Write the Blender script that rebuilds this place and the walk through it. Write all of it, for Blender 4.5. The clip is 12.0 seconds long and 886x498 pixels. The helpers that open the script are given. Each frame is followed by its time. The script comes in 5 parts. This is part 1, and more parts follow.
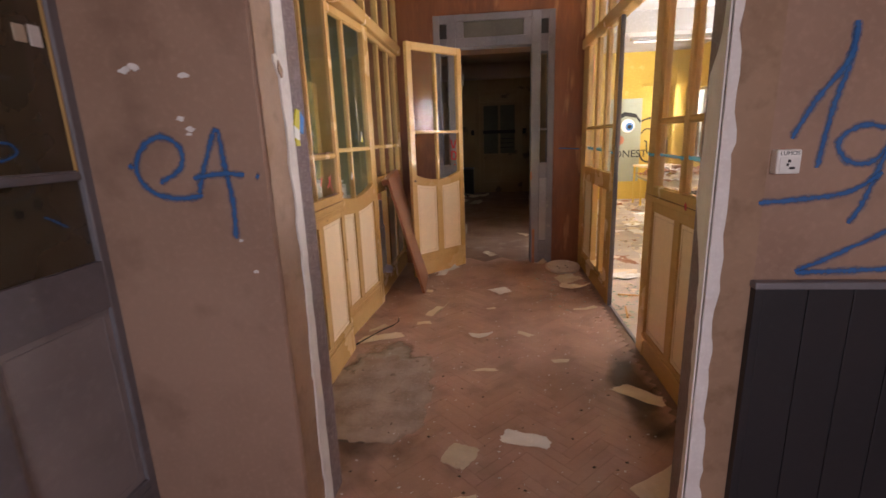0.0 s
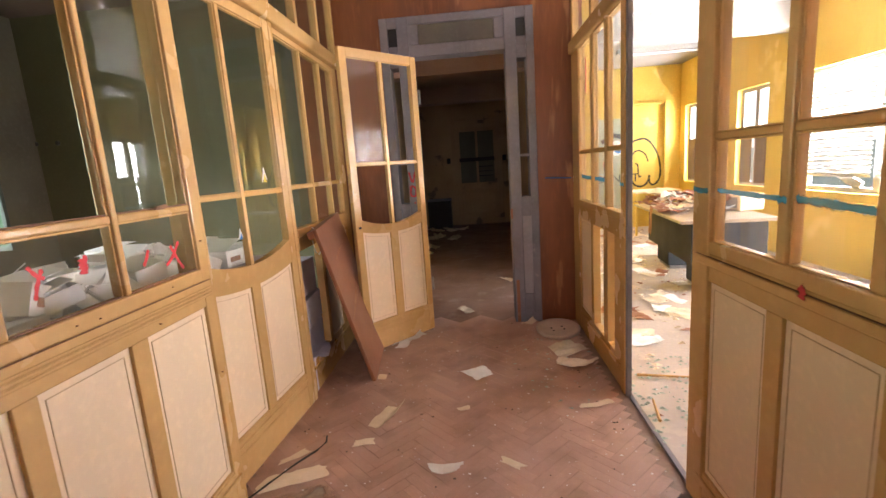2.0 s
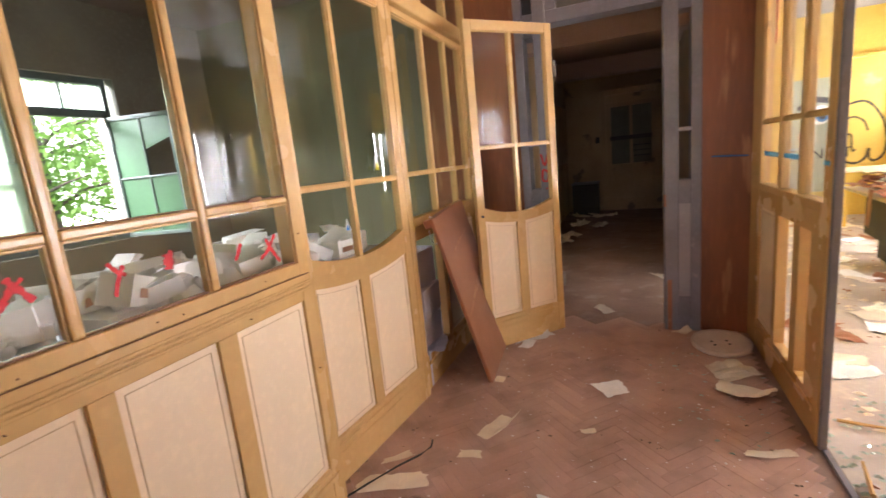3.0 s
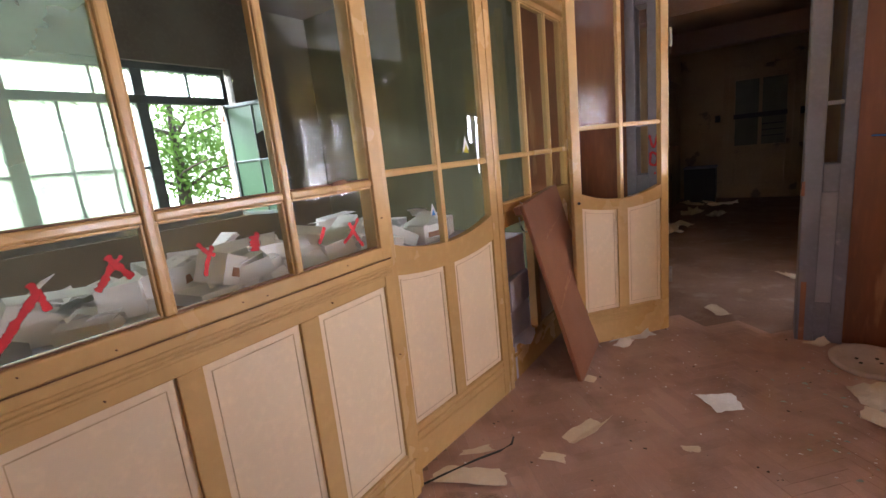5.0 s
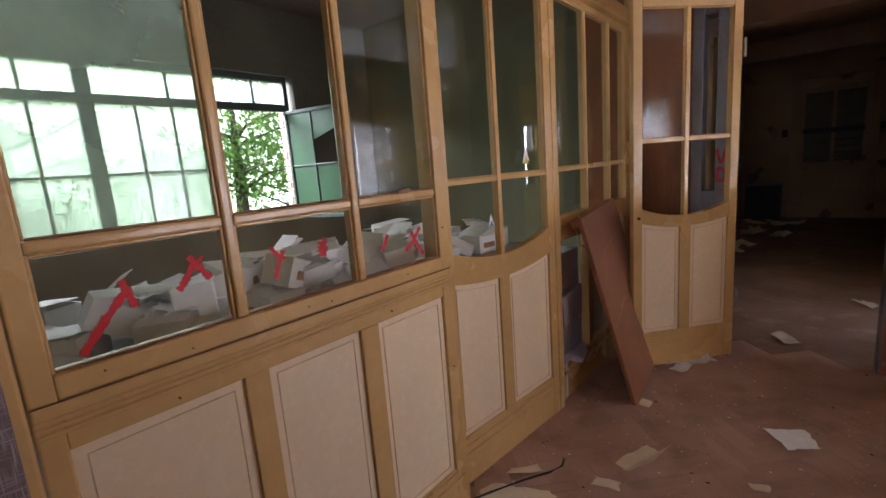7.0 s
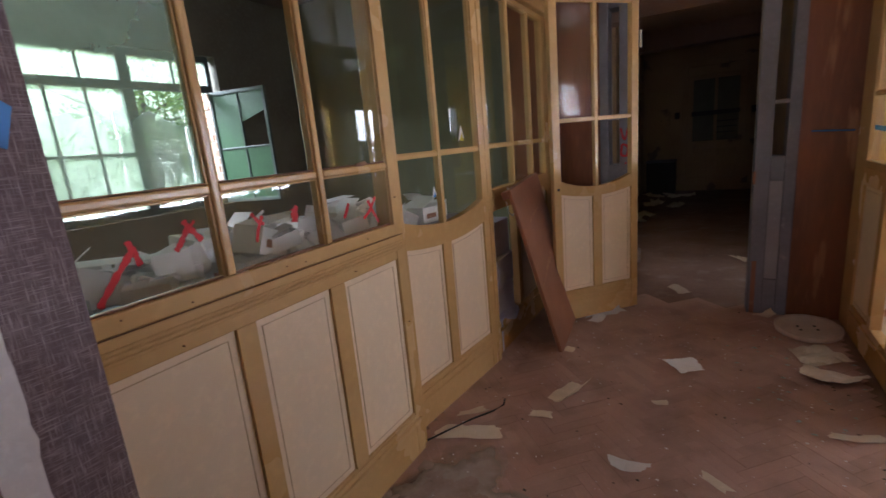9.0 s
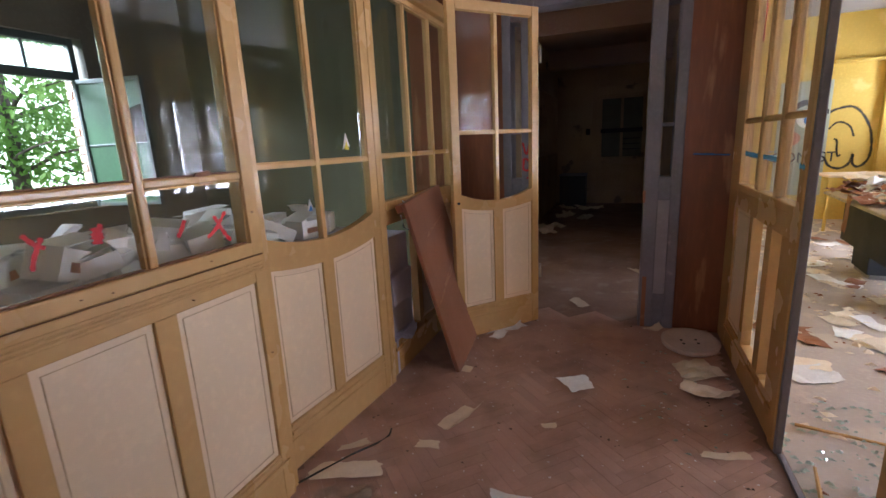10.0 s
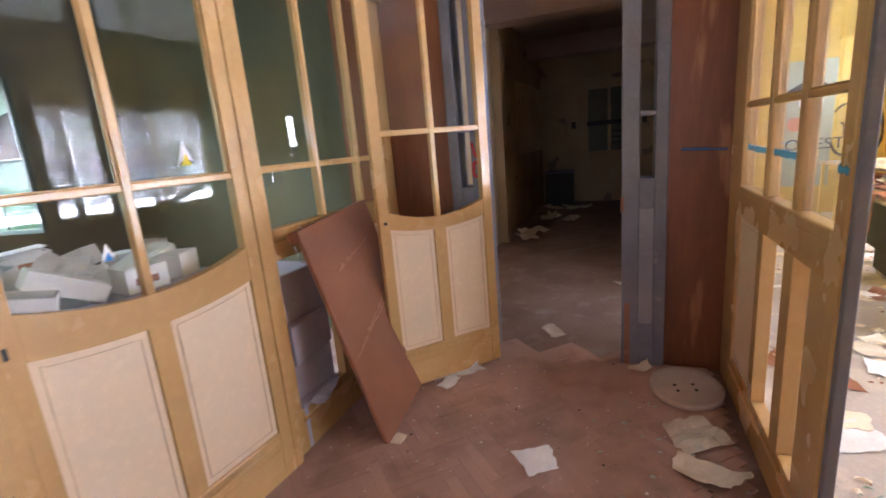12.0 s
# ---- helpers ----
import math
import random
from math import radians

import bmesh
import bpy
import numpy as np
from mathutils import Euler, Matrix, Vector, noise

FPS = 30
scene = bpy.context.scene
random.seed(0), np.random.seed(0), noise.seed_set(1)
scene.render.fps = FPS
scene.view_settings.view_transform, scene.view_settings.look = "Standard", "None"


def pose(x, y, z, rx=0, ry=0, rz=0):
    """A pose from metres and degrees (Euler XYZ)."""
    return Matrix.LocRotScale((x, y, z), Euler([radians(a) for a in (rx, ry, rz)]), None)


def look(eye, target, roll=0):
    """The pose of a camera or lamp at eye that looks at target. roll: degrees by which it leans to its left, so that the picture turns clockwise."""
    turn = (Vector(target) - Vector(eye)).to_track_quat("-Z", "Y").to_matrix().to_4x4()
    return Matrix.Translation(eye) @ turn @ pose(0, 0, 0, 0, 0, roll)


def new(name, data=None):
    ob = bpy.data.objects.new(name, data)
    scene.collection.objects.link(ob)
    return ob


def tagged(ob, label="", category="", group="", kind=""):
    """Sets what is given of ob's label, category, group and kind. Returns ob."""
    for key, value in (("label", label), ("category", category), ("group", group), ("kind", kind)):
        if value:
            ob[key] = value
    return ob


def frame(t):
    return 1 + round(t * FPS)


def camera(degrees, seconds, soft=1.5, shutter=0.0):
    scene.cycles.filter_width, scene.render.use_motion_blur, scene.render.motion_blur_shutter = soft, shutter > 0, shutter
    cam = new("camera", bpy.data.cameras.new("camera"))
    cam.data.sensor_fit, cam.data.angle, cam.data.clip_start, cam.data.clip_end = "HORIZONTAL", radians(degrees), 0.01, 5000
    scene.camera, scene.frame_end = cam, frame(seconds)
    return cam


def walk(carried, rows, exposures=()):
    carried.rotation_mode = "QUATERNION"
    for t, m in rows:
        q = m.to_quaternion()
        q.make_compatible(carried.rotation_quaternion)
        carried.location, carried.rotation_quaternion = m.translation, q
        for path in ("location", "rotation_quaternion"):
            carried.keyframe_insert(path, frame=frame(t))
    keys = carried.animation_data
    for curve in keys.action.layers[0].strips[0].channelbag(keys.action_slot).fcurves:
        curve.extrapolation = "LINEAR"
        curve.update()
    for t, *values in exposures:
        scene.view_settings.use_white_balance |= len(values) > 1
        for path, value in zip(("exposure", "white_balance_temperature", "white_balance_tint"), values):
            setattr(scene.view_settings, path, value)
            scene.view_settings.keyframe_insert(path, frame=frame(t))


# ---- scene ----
cam = camera(88.2, 12.0, shutter=0.25)
PATH = [
    (0, (0.044, 0.296, 1.282), (-0.172, 2.229, 0.818), -2.1),
    (0.5, (0.081, 0.499, 1.283), (0.02, 2.462, 0.905), -2.1),
    (1, (0.14, 0.787, 1.318), (0.066, 2.765, 1.029), -1.7),
    (1.5, (0.147, 1.103, 1.299), (0.023, 3.074, 0.985), -2.7),
    (2, (0.158, 1.342, 1.298), (0.001, 3.305, 0.947), -4.0),
    (2.5, (0.231, 1.555, 1.299), (-0.189, 3.48, 0.956), -3.9),
    (3, (0.24, 1.636, 1.291), (-0.532, 3.444, 0.92), -5.7),
    (3.2, (0.221, 1.644, 1.31), (-0.684, 3.385, 0.925), -5.7),
    (5, (0.219, 1.735, 1.286), (-0.907, 3.338, 0.886), -5.9),
    (5.5, (0.168, 1.736, 1.276), (-1.085, 3.246, 0.892), -5.9),
    (6, (0.091, 1.727, 1.289), (-1.37, 3.048, 0.938), -4.2),
    (6.5, (0.117, 1.727, 1.296), (-1.202, 3.187, 0.938), -4.3),
    (7, (0.153, 1.715, 1.298), (-1.116, 3.221, 0.947), -4.4),
    (7.2, (0.163, 1.713, 1.3), (-1.076, 3.244, 0.948), -4.7),
    (8.8, (0.194, 1.518, 1.272), (-0.893, 3.137, 0.827), -5.4),
    (9, (0.198, 1.492, 1.273), (-0.805, 3.165, 0.832), -5.2),
    (9.5, (0.21, 1.547, 1.263), (-0.572, 3.331, 0.808), -4.4),
    (10, (0.306, 1.726, 1.283), (-0.42, 3.537, 0.843), -2.7),
    (10.5, (0.335, 1.87, 1.271), (-0.398, 3.677, 0.824), -3.7),
    (11, (0.36, 2.039, 1.265), (-0.45, 3.814, 0.822), -5.7),
    (11.5, (0.36, 2.219, 1.257), (-0.504, 3.948, 0.744), -4.3),
    (12, (0.427, 2.441, 1.284), (-0.298, 4.251, 0.838), -4.9),
]
EXPOSURES = [(0, 1.12, 6160, 16), (1.0, 1.55, 6160, 16), (1.5, 1.6, 6060, 16), (2.5, 1.65, 5960, 16), (3.2, 1.55, 5860, 16), (5.0, 1.02, 5610, 18), (6.0, 0.85, 5560, 18), (7.0, 0.3, 5560, 18), (9.0, 0.2, 5360, 16), (9.5, 0.33, 5260, 16), (10.5, 0.8, 5210, 16), (12.0, 1.35, 5160, 16)]
walk(cam, [(t, look(eye, target, roll)) for t, eye, target, roll in PATH], EXPOSURES)

# ---- world, sun, large lights ----
world = bpy.data.worlds.new("sky")
scene.world = world
world.use_nodes = True
wn = world.node_tree
sky = wn.nodes.new("ShaderNodeTexSky")
sky.sky_type = "NISHITA"
sky.sun_disc = False
sky.sun_elevation = radians(48)
sky.sun_rotation = radians(90)
wn.nodes["Background"].inputs["Strength"].default_value = 0.12
wn.links.new(sky.outputs[0], wn.nodes["Background"].inputs["Color"])

sun_data = bpy.data.lights.new("sun", "SUN")
sun_data.energy, sun_data.angle, sun_data.color = 2.0, radians(6), (1.0, 0.95, 0.88)
sun = new("sun", sun_data)
sun.matrix_world = look((8, 5, 9), (1, 4.6, 0))


def window_light(name, eye, target, width, height, watts, colour=(1, 1, 1)):
    data = bpy.data.lights.new(name, "AREA")
    data.shape, data.size, data.size_y, data.energy, data.color = "RECTANGLE", width, height, watts, colour
    ob = new(name, data)
    ob.matrix_world = look(eye, target)
    return ob


window_light("window_light_garden", (-4.9, 2.7, 3.15), (-1.4, 2.8, 0.9), 2.2, 0.9, 650, (1.0, 1.0, 0.97))
window_light("window_light_office", (4.06, 5.08, 1.42), (0, 5.08, 1.2), 3.36, 1.25, 680, (1.0, 0.97, 0.92))
window_light("window_light_office_middle", (4.06, 7.72, 1.42), (0, 7.72, 1.3), 0.75, 1.2, 60, (1.0, 0.97, 0.92))
window_light("window_light_office_far", (4.06, 9.28, 1.42), (0, 9.28, 1.3), 0.75, 1.2, 60, (1.0, 0.97, 0.92))
# Fill lamp added to brighten the hall; no known window stands there.
window_light("window_light_hall", (0.3, -2.36, 1.7), (0.2, 2, 1.3), 1.2, 1.2, 18, (1.0, 0.93, 0.9))


# ---- materials ----
def material(name, base, other=None, rough=0.6, scale=6.0, grain=60.0, bump=0.15, metal=0.0, stain=None, stain_at=0.62, stretch=(1, 1, 1), random_tone=0.0, gloss=0.5, placed=False, soft=0.06):
    """Paint, wood, plaster or paper: two tones mixed by broad noise, fine grain on top, and stains with their own outline."""
    m = bpy.data.materials.new(name)
    m.use_nodes = True
    nt = m.node_tree
    bsdf = nt.nodes["Principled BSDF"]
    tc = nt.nodes.new("ShaderNodeTexCoord")
    mp = nt.nodes.new("ShaderNodeMapping")
    mp.inputs["Scale"].default_value = stretch
    nt.links.new(tc.outputs["Object"], mp.inputs["Vector"])

    where = mp.outputs[0]
    if placed:
        geo = nt.nodes.new("ShaderNodeNewGeometry")
        where = geo.outputs["Position"]

    def noise_node(s, detail=4.0, own=False):
        n = nt.nodes.new("ShaderNodeTexNoise")
        n.inputs["Scale"].default_value, n.inputs["Detail"].default_value = s, detail
        nt.links.new(mp.outputs[0] if own else where, n.inputs["Vector"])
        return n

    def mix(a, b, fac, mode="MIX"):
        n = nt.nodes.new("ShaderNodeMix")
        n.data_type, n.blend_type = "RGBA", mode
        for sock, v in ((n.inputs[0], fac), (n.inputs[6], a), (n.inputs[7], b)):
            if isinstance(v, (tuple, float, int)):
                sock.default_value = (*v, 1) if isinstance(v, tuple) else v
            else:
                nt.links.new(v, sock)
        return n.outputs[2]

    def ramp(src, lo, hi):
        n = nt.nodes.new("ShaderNodeMapRange")
        n.inputs["From Min"].default_value, n.inputs["From Max"].default_value = lo, hi
        nt.links.new(src, n.inputs["Value"])
        return n.outputs[0]

    other = other or tuple(c * 0.72 for c in base)
    broad, fine = noise_node(scale), noise_node(grain, 6.0, True)
    col = mix(base, other, ramp(broad.outputs["Fac"], 0.35, 0.72))
    col = mix(col, tuple(min(1, c * 1.12) for c in base), ramp(fine.outputs["Fac"], 0.5, 0.95))
    if stain:
        spots = noise_node(scale * 2.3, 8.0)
        col = mix(col, stain, ramp(spots.outputs["Fac"], stain_at, stain_at + soft))
    if random_tone:
        info = nt.nodes.new("ShaderNodeObjectInfo")
        hsv = nt.nodes.new("ShaderNodeHueSaturation")
        v = nt.nodes.new("ShaderNodeMapRange")
        v.inputs["To Min"].default_value, v.inputs["To Max"].default_value = 1 - random_tone, 1 + random_tone
        nt.links.new(info.outputs["Random"], v.inputs["Value"])
        nt.links.new(v.outputs[0], hsv.inputs["Value"])
        nt.links.new(col, hsv.inputs["Color"])
        col = hsv.outputs[0]
    nt.links.new(col, bsdf.inputs["Base Color"])
    r = nt.nodes.new("ShaderNodeMapRange")
    r.inputs["To Min"].default_value, r.inputs["To Max"].default_value = max(0.02, rough - 0.12), min(1, rough + 0.12)
    nt.links.new(broad.outputs["Fac"], r.inputs["Value"])
    nt.links.new(r.outputs[0], bsdf.inputs["Roughness"])
    bsdf.inputs["Metallic"].default_value = metal
    bsdf.inputs["Specular IOR Level"].default_value = gloss
    if bump:
        b = nt.nodes.new("ShaderNodeBump")
        b.inputs["Strength"].default_value, b.inputs["Distance"].default_value = bump, 0.004
        nt.links.new(fine.outputs["Fac"], b.inputs["Height"])
        nt.links.new(b.outputs[0], bsdf.inputs["Normal"])
    return m


def weave(name, dark, light, size):
    """Woven wallpaper: crossing threads as two stretched noises."""
    m = material(name, dark, light, rough=0.9, scale=8, grain=90, bump=0.2)
    nt = m.node_tree
    bsdf = nt.nodes["Principled BSDF"]
    tc = nt.nodes.new("ShaderNodeTexCoord")
    facs = []
    for s in ((size, size, size * 0.06), (size * 0.06, size * 0.06, size)):
        mp = nt.nodes.new("ShaderNodeMapping")
        mp.inputs["Scale"].default_value = s
        nt.links.new(tc.outputs["Object"], mp.inputs["Vector"])
        n = nt.nodes.new("ShaderNodeTexNoise")
        n.inputs["Scale"].default_value, n.inputs["Detail"].default_value = 1.0, 3.0
        nt.links.new(mp.outputs[0], n.inputs["Vector"])
        facs.append(n.outputs["Fac"])
    mx = nt.nodes.new("ShaderNodeMath")
    mx.operation = "MAXIMUM"
    nt.links.new(facs[0], mx.inputs[0])
    nt.links.new(facs[1], mx.inputs[1])
    r = nt.nodes.new("ShaderNodeMapRange")
    r.inputs["From Min"].default_value, r.inputs["From Max"].default_value = 0.5, 0.72
    nt.links.new(mx.outputs[0], r.inputs["Value"])
    n = nt.nodes.new("ShaderNodeMix")
    n.data_type = "RGBA"
    nt.links.new(r.outputs[0], n.inputs[0])
    n.inputs[6].default_value, n.inputs[7].default_value = (*dark, 1), (*light, 1)
    nt.links.new(n.outputs[2], bsdf.inputs["Base Color"])
    return m


def glass(name, dirt_colour, dirt, tint=(1, 1, 1), blotch=3.0):
    """A thin dusty pane: clear, mirror-like at grazing angles, with a film of dirt."""
    m = bpy.data.materials.new(name)
    m.use_nodes = True
    nt = m.node_tree
    nt.nodes.remove(nt.nodes["Principled BSDF"])
    out = nt.nodes["Material Output"]
    clear = nt.nodes.new("ShaderNodeBsdfTransparent")
    clear.inputs[0].default_value = (*tint, 1)
    film = nt.nodes.new("ShaderNodeBsdfDiffuse")
    film.inputs[0].default_value = (*dirt_colour, 1)
    haze = nt.nodes.new("ShaderNodeBsdfTranslucent")
    haze.inputs[0].default_value = (*dirt_colour, 1)
    both = nt.nodes.new("ShaderNodeMixShader")
    both.inputs[0].default_value = 0.5
    nt.links.new(film.outputs[0], both.inputs[1])
    nt.links.new(haze.outputs[0], both.inputs[2])
    shine = nt.nodes.new("ShaderNodeBsdfGlossy")
    shine.inputs["Roughness"].default_value = 0.008
    tc = nt.nodes.new("ShaderNodeTexCoord")
    n = nt.nodes.new("ShaderNodeTexNoise")
    n.inputs["Scale"].default_value, n.inputs["Detail"].default_value = blotch, 6
    nt.links.new(tc.outputs["Object"], n.inputs["Vector"])
    r = nt.nodes.new("ShaderNodeMapRange")
    r.inputs["From Min"].default_value, r.inputs["From Max"].default_value = 0.3, 0.75
    r.inputs["To Min"].default_value, r.inputs["To Max"].default_value = dirt * 0.5, dirt * 1.6
    nt.links.new(n.outputs["Fac"], r.inputs["Value"])
    dirty = nt.nodes.new("ShaderNodeMixShader")
    nt.links.new(r.outputs[0], dirty.inputs[0])
    nt.links.new(clear.outputs[0], dirty.inputs[1])
    nt.links.new(both.outputs[0], dirty.inputs[2])
    lw = nt.nodes.new("ShaderNodeLayerWeight")
    lw.inputs[0].default_value = 0.5
    pw = nt.nodes.new("ShaderNodeMath")
    pw.operation = "POWER"
    pw.inputs[1].default_value = 3.5
    nt.links.new(lw.outputs["Facing"], pw.inputs[0])
    fr = nt.nodes.new("ShaderNodeMath")
    fr.operation = "MULTIPLY_ADD"
    fr.inputs[1].default_value, fr.inputs[2].default_value = 0.6, 0.02
    nt.links.new(pw.outputs[0], fr.inputs[0])
    last = nt.nodes.new("ShaderNodeMixShader")
    nt.links.new(fr.outputs[0], last.inputs[0])
    nt.links.new(dirty.outputs[0], last.inputs[1])
    nt.links.new(shine.outputs[0], last.inputs[2])
    nt.links.new(last.outputs[0], out.inputs["Surface"])
    return m


def spray(name, base, other, edge=(0.5, 1.05), speckle=120, cover=0.93):
    """Sprayed paint: dense along the middle of the line, thinning into speckles at its edges."""
    m = material(name, base, other, rough=0.6, scale=14, grain=90, bump=0.03)
    nt = m.node_tree
    uv = nt.nodes.new("ShaderNodeUVMap")
    uv.uv_map = "across"
    sep = nt.nodes.new("ShaderNodeSeparateXYZ")
    nt.links.new(uv.outputs[0], sep.inputs[0])
    speck = nt.nodes.new("ShaderNodeTexNoise")
    speck.inputs["Scale"].default_value, speck.inputs["Detail"].default_value = speckle, 4
    tc = nt.nodes.new("ShaderNodeTexCoord")
    nt.links.new(tc.outputs["Object"], speck.inputs["Vector"])
    add = nt.nodes.new("ShaderNodeMath")
    add.operation = "MULTIPLY_ADD"
    add.inputs[1].default_value = 0.9
    nt.links.new(speck.outputs["Fac"], add.inputs[0])
    nt.links.new(sep.outputs["X"], add.inputs[2])
    r = nt.nodes.new("ShaderNodeMapRange")
    r.inputs["From Min"].default_value, r.inputs["From Max"].default_value = edge
    r.inputs["To Max"].default_value = cover
    nt.links.new(add.outputs[0], r.inputs["Value"])
    nt.links.new(r.outputs[0], nt.nodes["Principled BSDF"].inputs["Alpha"])
    return m


OCHRE = material("ochre_gloss_paint", (0.62, 0.39, 0.155), (0.56, 0.335, 0.12), rough=0.25, scale=3, grain=25, bump=0.06, stain=(0.33, 0.19, 0.08), stain_at=0.72)
CREAM = material("cream_panel_paint", (0.83, 0.655, 0.445), (0.79, 0.61, 0.4), rough=0.42, scale=1.6, grain=40, bump=0.03, stain=(0.5, 0.35, 0.2), stain_at=0.74, soft=0.02)
BEAD = material("bare_bead_wood", (0.42, 0.22, 0.11), (0.55, 0.33, 0.17), rough=0.6, scale=9, grain=80, bump=0.25)
GREY = material("lilac_grey_paint", (0.215, 0.2, 0.225), (0.16, 0.148, 0.165), rough=0.5, scale=4, grain=40, bump=0.1, stain=(0.3, 0.27, 0.27), stain_at=0.7)
GREY_PALE = material("pale_grey_panel_paint", (0.33, 0.3, 0.31), (0.27, 0.245, 0.255), rough=0.5, scale=4, grain=40, bump=0.1)
PLY = material("varnished_plywood", (0.27, 0.095, 0.032), (0.13, 0.042, 0.016), rough=0.38, scale=1.3, grain=14, bump=0.08, stretch=(3, 3, 0.5), stain=(0.36, 0.16, 0.065), stain_at=0.62)
BOARD = material("brown_hardboard", (0.31, 0.125, 0.055), (0.25, 0.095, 0.042), rough=0.5, scale=3, grain=70, bump=0.12, stain=(0.4, 0.2, 0.11), stain_at=0.7)
PARQUET = material("dusty_parquet_oak", (0.47, 0.29, 0.218), (0.36, 0.213, 0.158), rough=0.36, scale=2.2, grain=45, bump=0.25, stretch=(1, 6, 1), random_tone=0.07, stain=(0.25, 0.15, 0.11), stain_at=0.5, placed=True, soft=0.32)
PARQUET_CROSS = material("dusty_parquet_oak_cross", (0.495, 0.308, 0.235), (0.385, 0.23, 0.172), rough=0.36, scale=2.2, grain=45, bump=0.25, stretch=(1, 6, 1), random_tone=0.07, stain=(0.25, 0.15, 0.11), stain_at=0.5, placed=True, soft=0.32)
FLOOR_DUST = material("dirty_floor", (0.3, 0.2, 0.155), (0.2, 0.125, 0.095), rough=0.7, scale=2.4, grain=50, bump=0.4, stain=(0.36, 0.29, 0.24), stain_at=0.55, soft=0.2)
FLOOR_PALE = material("pale_dusty_floor", (0.5, 0.43, 0.37), (0.4, 0.33, 0.28), rough=0.6, scale=1.6, grain=40, bump=0.3, stain=(0.55, 0.47, 0.38), stain_at=0.57)
PINK = material("brown_pink_wall_paint", (0.42, 0.27, 0.2), (0.33, 0.2, 0.145), rough=0.62, scale=2.2, grain=60, bump=0.22, stain=(0.24, 0.14, 0.1), stain_at=0.56, soft=0.25)
PLASTER = material("bare_white_plaster", (0.9, 0.85, 0.84), (0.8, 0.74, 0.73), rough=0.9, scale=12, grain=80, bump=0.5)
TWEED = weave("woven_mauve_wallpaper", (0.17, 0.115, 0.12), (0.4, 0.32, 0.32), 520)
LINO = material("grey_dado_paint", (0.03, 0.028, 0.034), (0.022, 0.021, 0.026), rough=0.5, scale=3, grain=60, bump=0.1)
GREEN = material("green_wall_paint", (0.105, 0.108, 0.05), (0.08, 0.082, 0.038), rough=0.7, scale=1.3, grain=40, bump=0.15, stain=(0.14, 0.148, 0.075), stain_at=0.6, soft=0.2)
GREEN_GLOSS = material("green_window_glass_paint", (0.036, 0.088, 0.036), (0.026, 0.066, 0.027), rough=0.4, scale=3, grain=40, bump=0.08)
IRON = material("dark_green_window_iron", (0.055, 0.075, 0.062), (0.035, 0.05, 0.04), rough=0.5, scale=10, grain=60, bump=0.1)
YELLOW = material("yellow_wall_paint", (0.68, 0.49, 0.09), (0.6, 0.4, 0.06), rough=0.7, scale=1.1, grain=30, bump=0.15, stain=(0.76, 0.56, 0.16), stain_at=0.62)
WHITE = material("whitewashed_ceiling", (0.36, 0.34, 0.32), (0.3, 0.28, 0.26), rough=0.85, scale=1.4, grain=40, bump=0.2)
PINK_CEIL = material("pinkish_ceiling_paint", (0.5, 0.37, 0.31), (0.43, 0.3, 0.25), rough=0.85, scale=1.4, grain=40, bump=0.2)
DIM = material("grimy_cream_wall", (0.5, 0.36, 0.2), (0.38, 0.26, 0.14), rough=0.75, scale=1.3, grain=30, bump=0.2, stain=(0.2, 0.15, 0.1), stain_at=0.63)
WINDOW_WALL = material("dark_window_wall", (0.13, 0.125, 0.085), (0.085, 0.075, 0.05), rough=0.8, scale=1.5, grain=30, bump=0.2)
BRICK = material("brick_reveal", (0.34, 0.2, 0.13), (0.44, 0.33, 0.24), rough=0.9, scale=9, grain=60, bump=0.5)
PAPER = material("scrap_paper", (0.76, 0.67, 0.53), (0.68, 0.57, 0.43), rough=0.85, scale=8, grain=60, bump=0.15, random_tone=0.18)
CARTON = material("white_carton", (0.88, 0.87, 0.86), (0.78, 0.76, 0.74), rough=0.7, scale=7, grain=60, bump=0.1, random_tone=0.15)
LILAC = material("lilac_paper", (0.52, 0.5, 0.6), (0.44, 0.42, 0.5), rough=0.8, scale=6, grain=60, bump=0.1)
CERAMIC = material("dusty_white_plastic", (0.6, 0.5, 0.43), (0.5, 0.4, 0.33), rough=0.55, scale=8, grain=60, bump=0.1)
# Thin panel mouldings, browner than the cream field.
LINE = material("brown_moulding_line", (0.64, 0.46, 0.27), (0.48, 0.32, 0.17), rough=0.55, scale=14, grain=60, bump=0.1)
GROOVE = material("dark_groove_brown", (0.2, 0.1, 0.04), (0.13, 0.06, 0.025), rough=0.9, scale=20, grain=80, bump=0.1)
GRIME = material("grimy_bare_bead", (0.2, 0.095, 0.05), (0.32, 0.17, 0.09), rough=0.8, scale=25, grain=80, bump=0.4)
STEEL = material("dull_steel", (0.45, 0.43, 0.42), (0.3, 0.28, 0.27), rough=0.4, scale=20, grain=90, bump=0.05, metal=0.9)
DESK_GREEN = material("dark_green_desk_metal", (0.03, 0.036, 0.042), (0.022, 0.027, 0.032), rough=0.7, scale=4, grain=60, bump=0.05)
DESK_TOP = material("desk_laminate", (0.5, 0.4, 0.3), (0.42, 0.33, 0.24), rough=0.4, scale=5, grain=40, bump=0.05)
BLACK = material("black_matt", (0.02, 0.02, 0.022), (0.03, 0.03, 0.03), rough=0.6, scale=10, grain=60, bump=0.05)
SPRAY_BLUE = spray("blue_spray_paint", (0.03, 0.14, 0.4), (0.05, 0.18, 0.45), edge=(0.5, 1.35), cover=0.9)
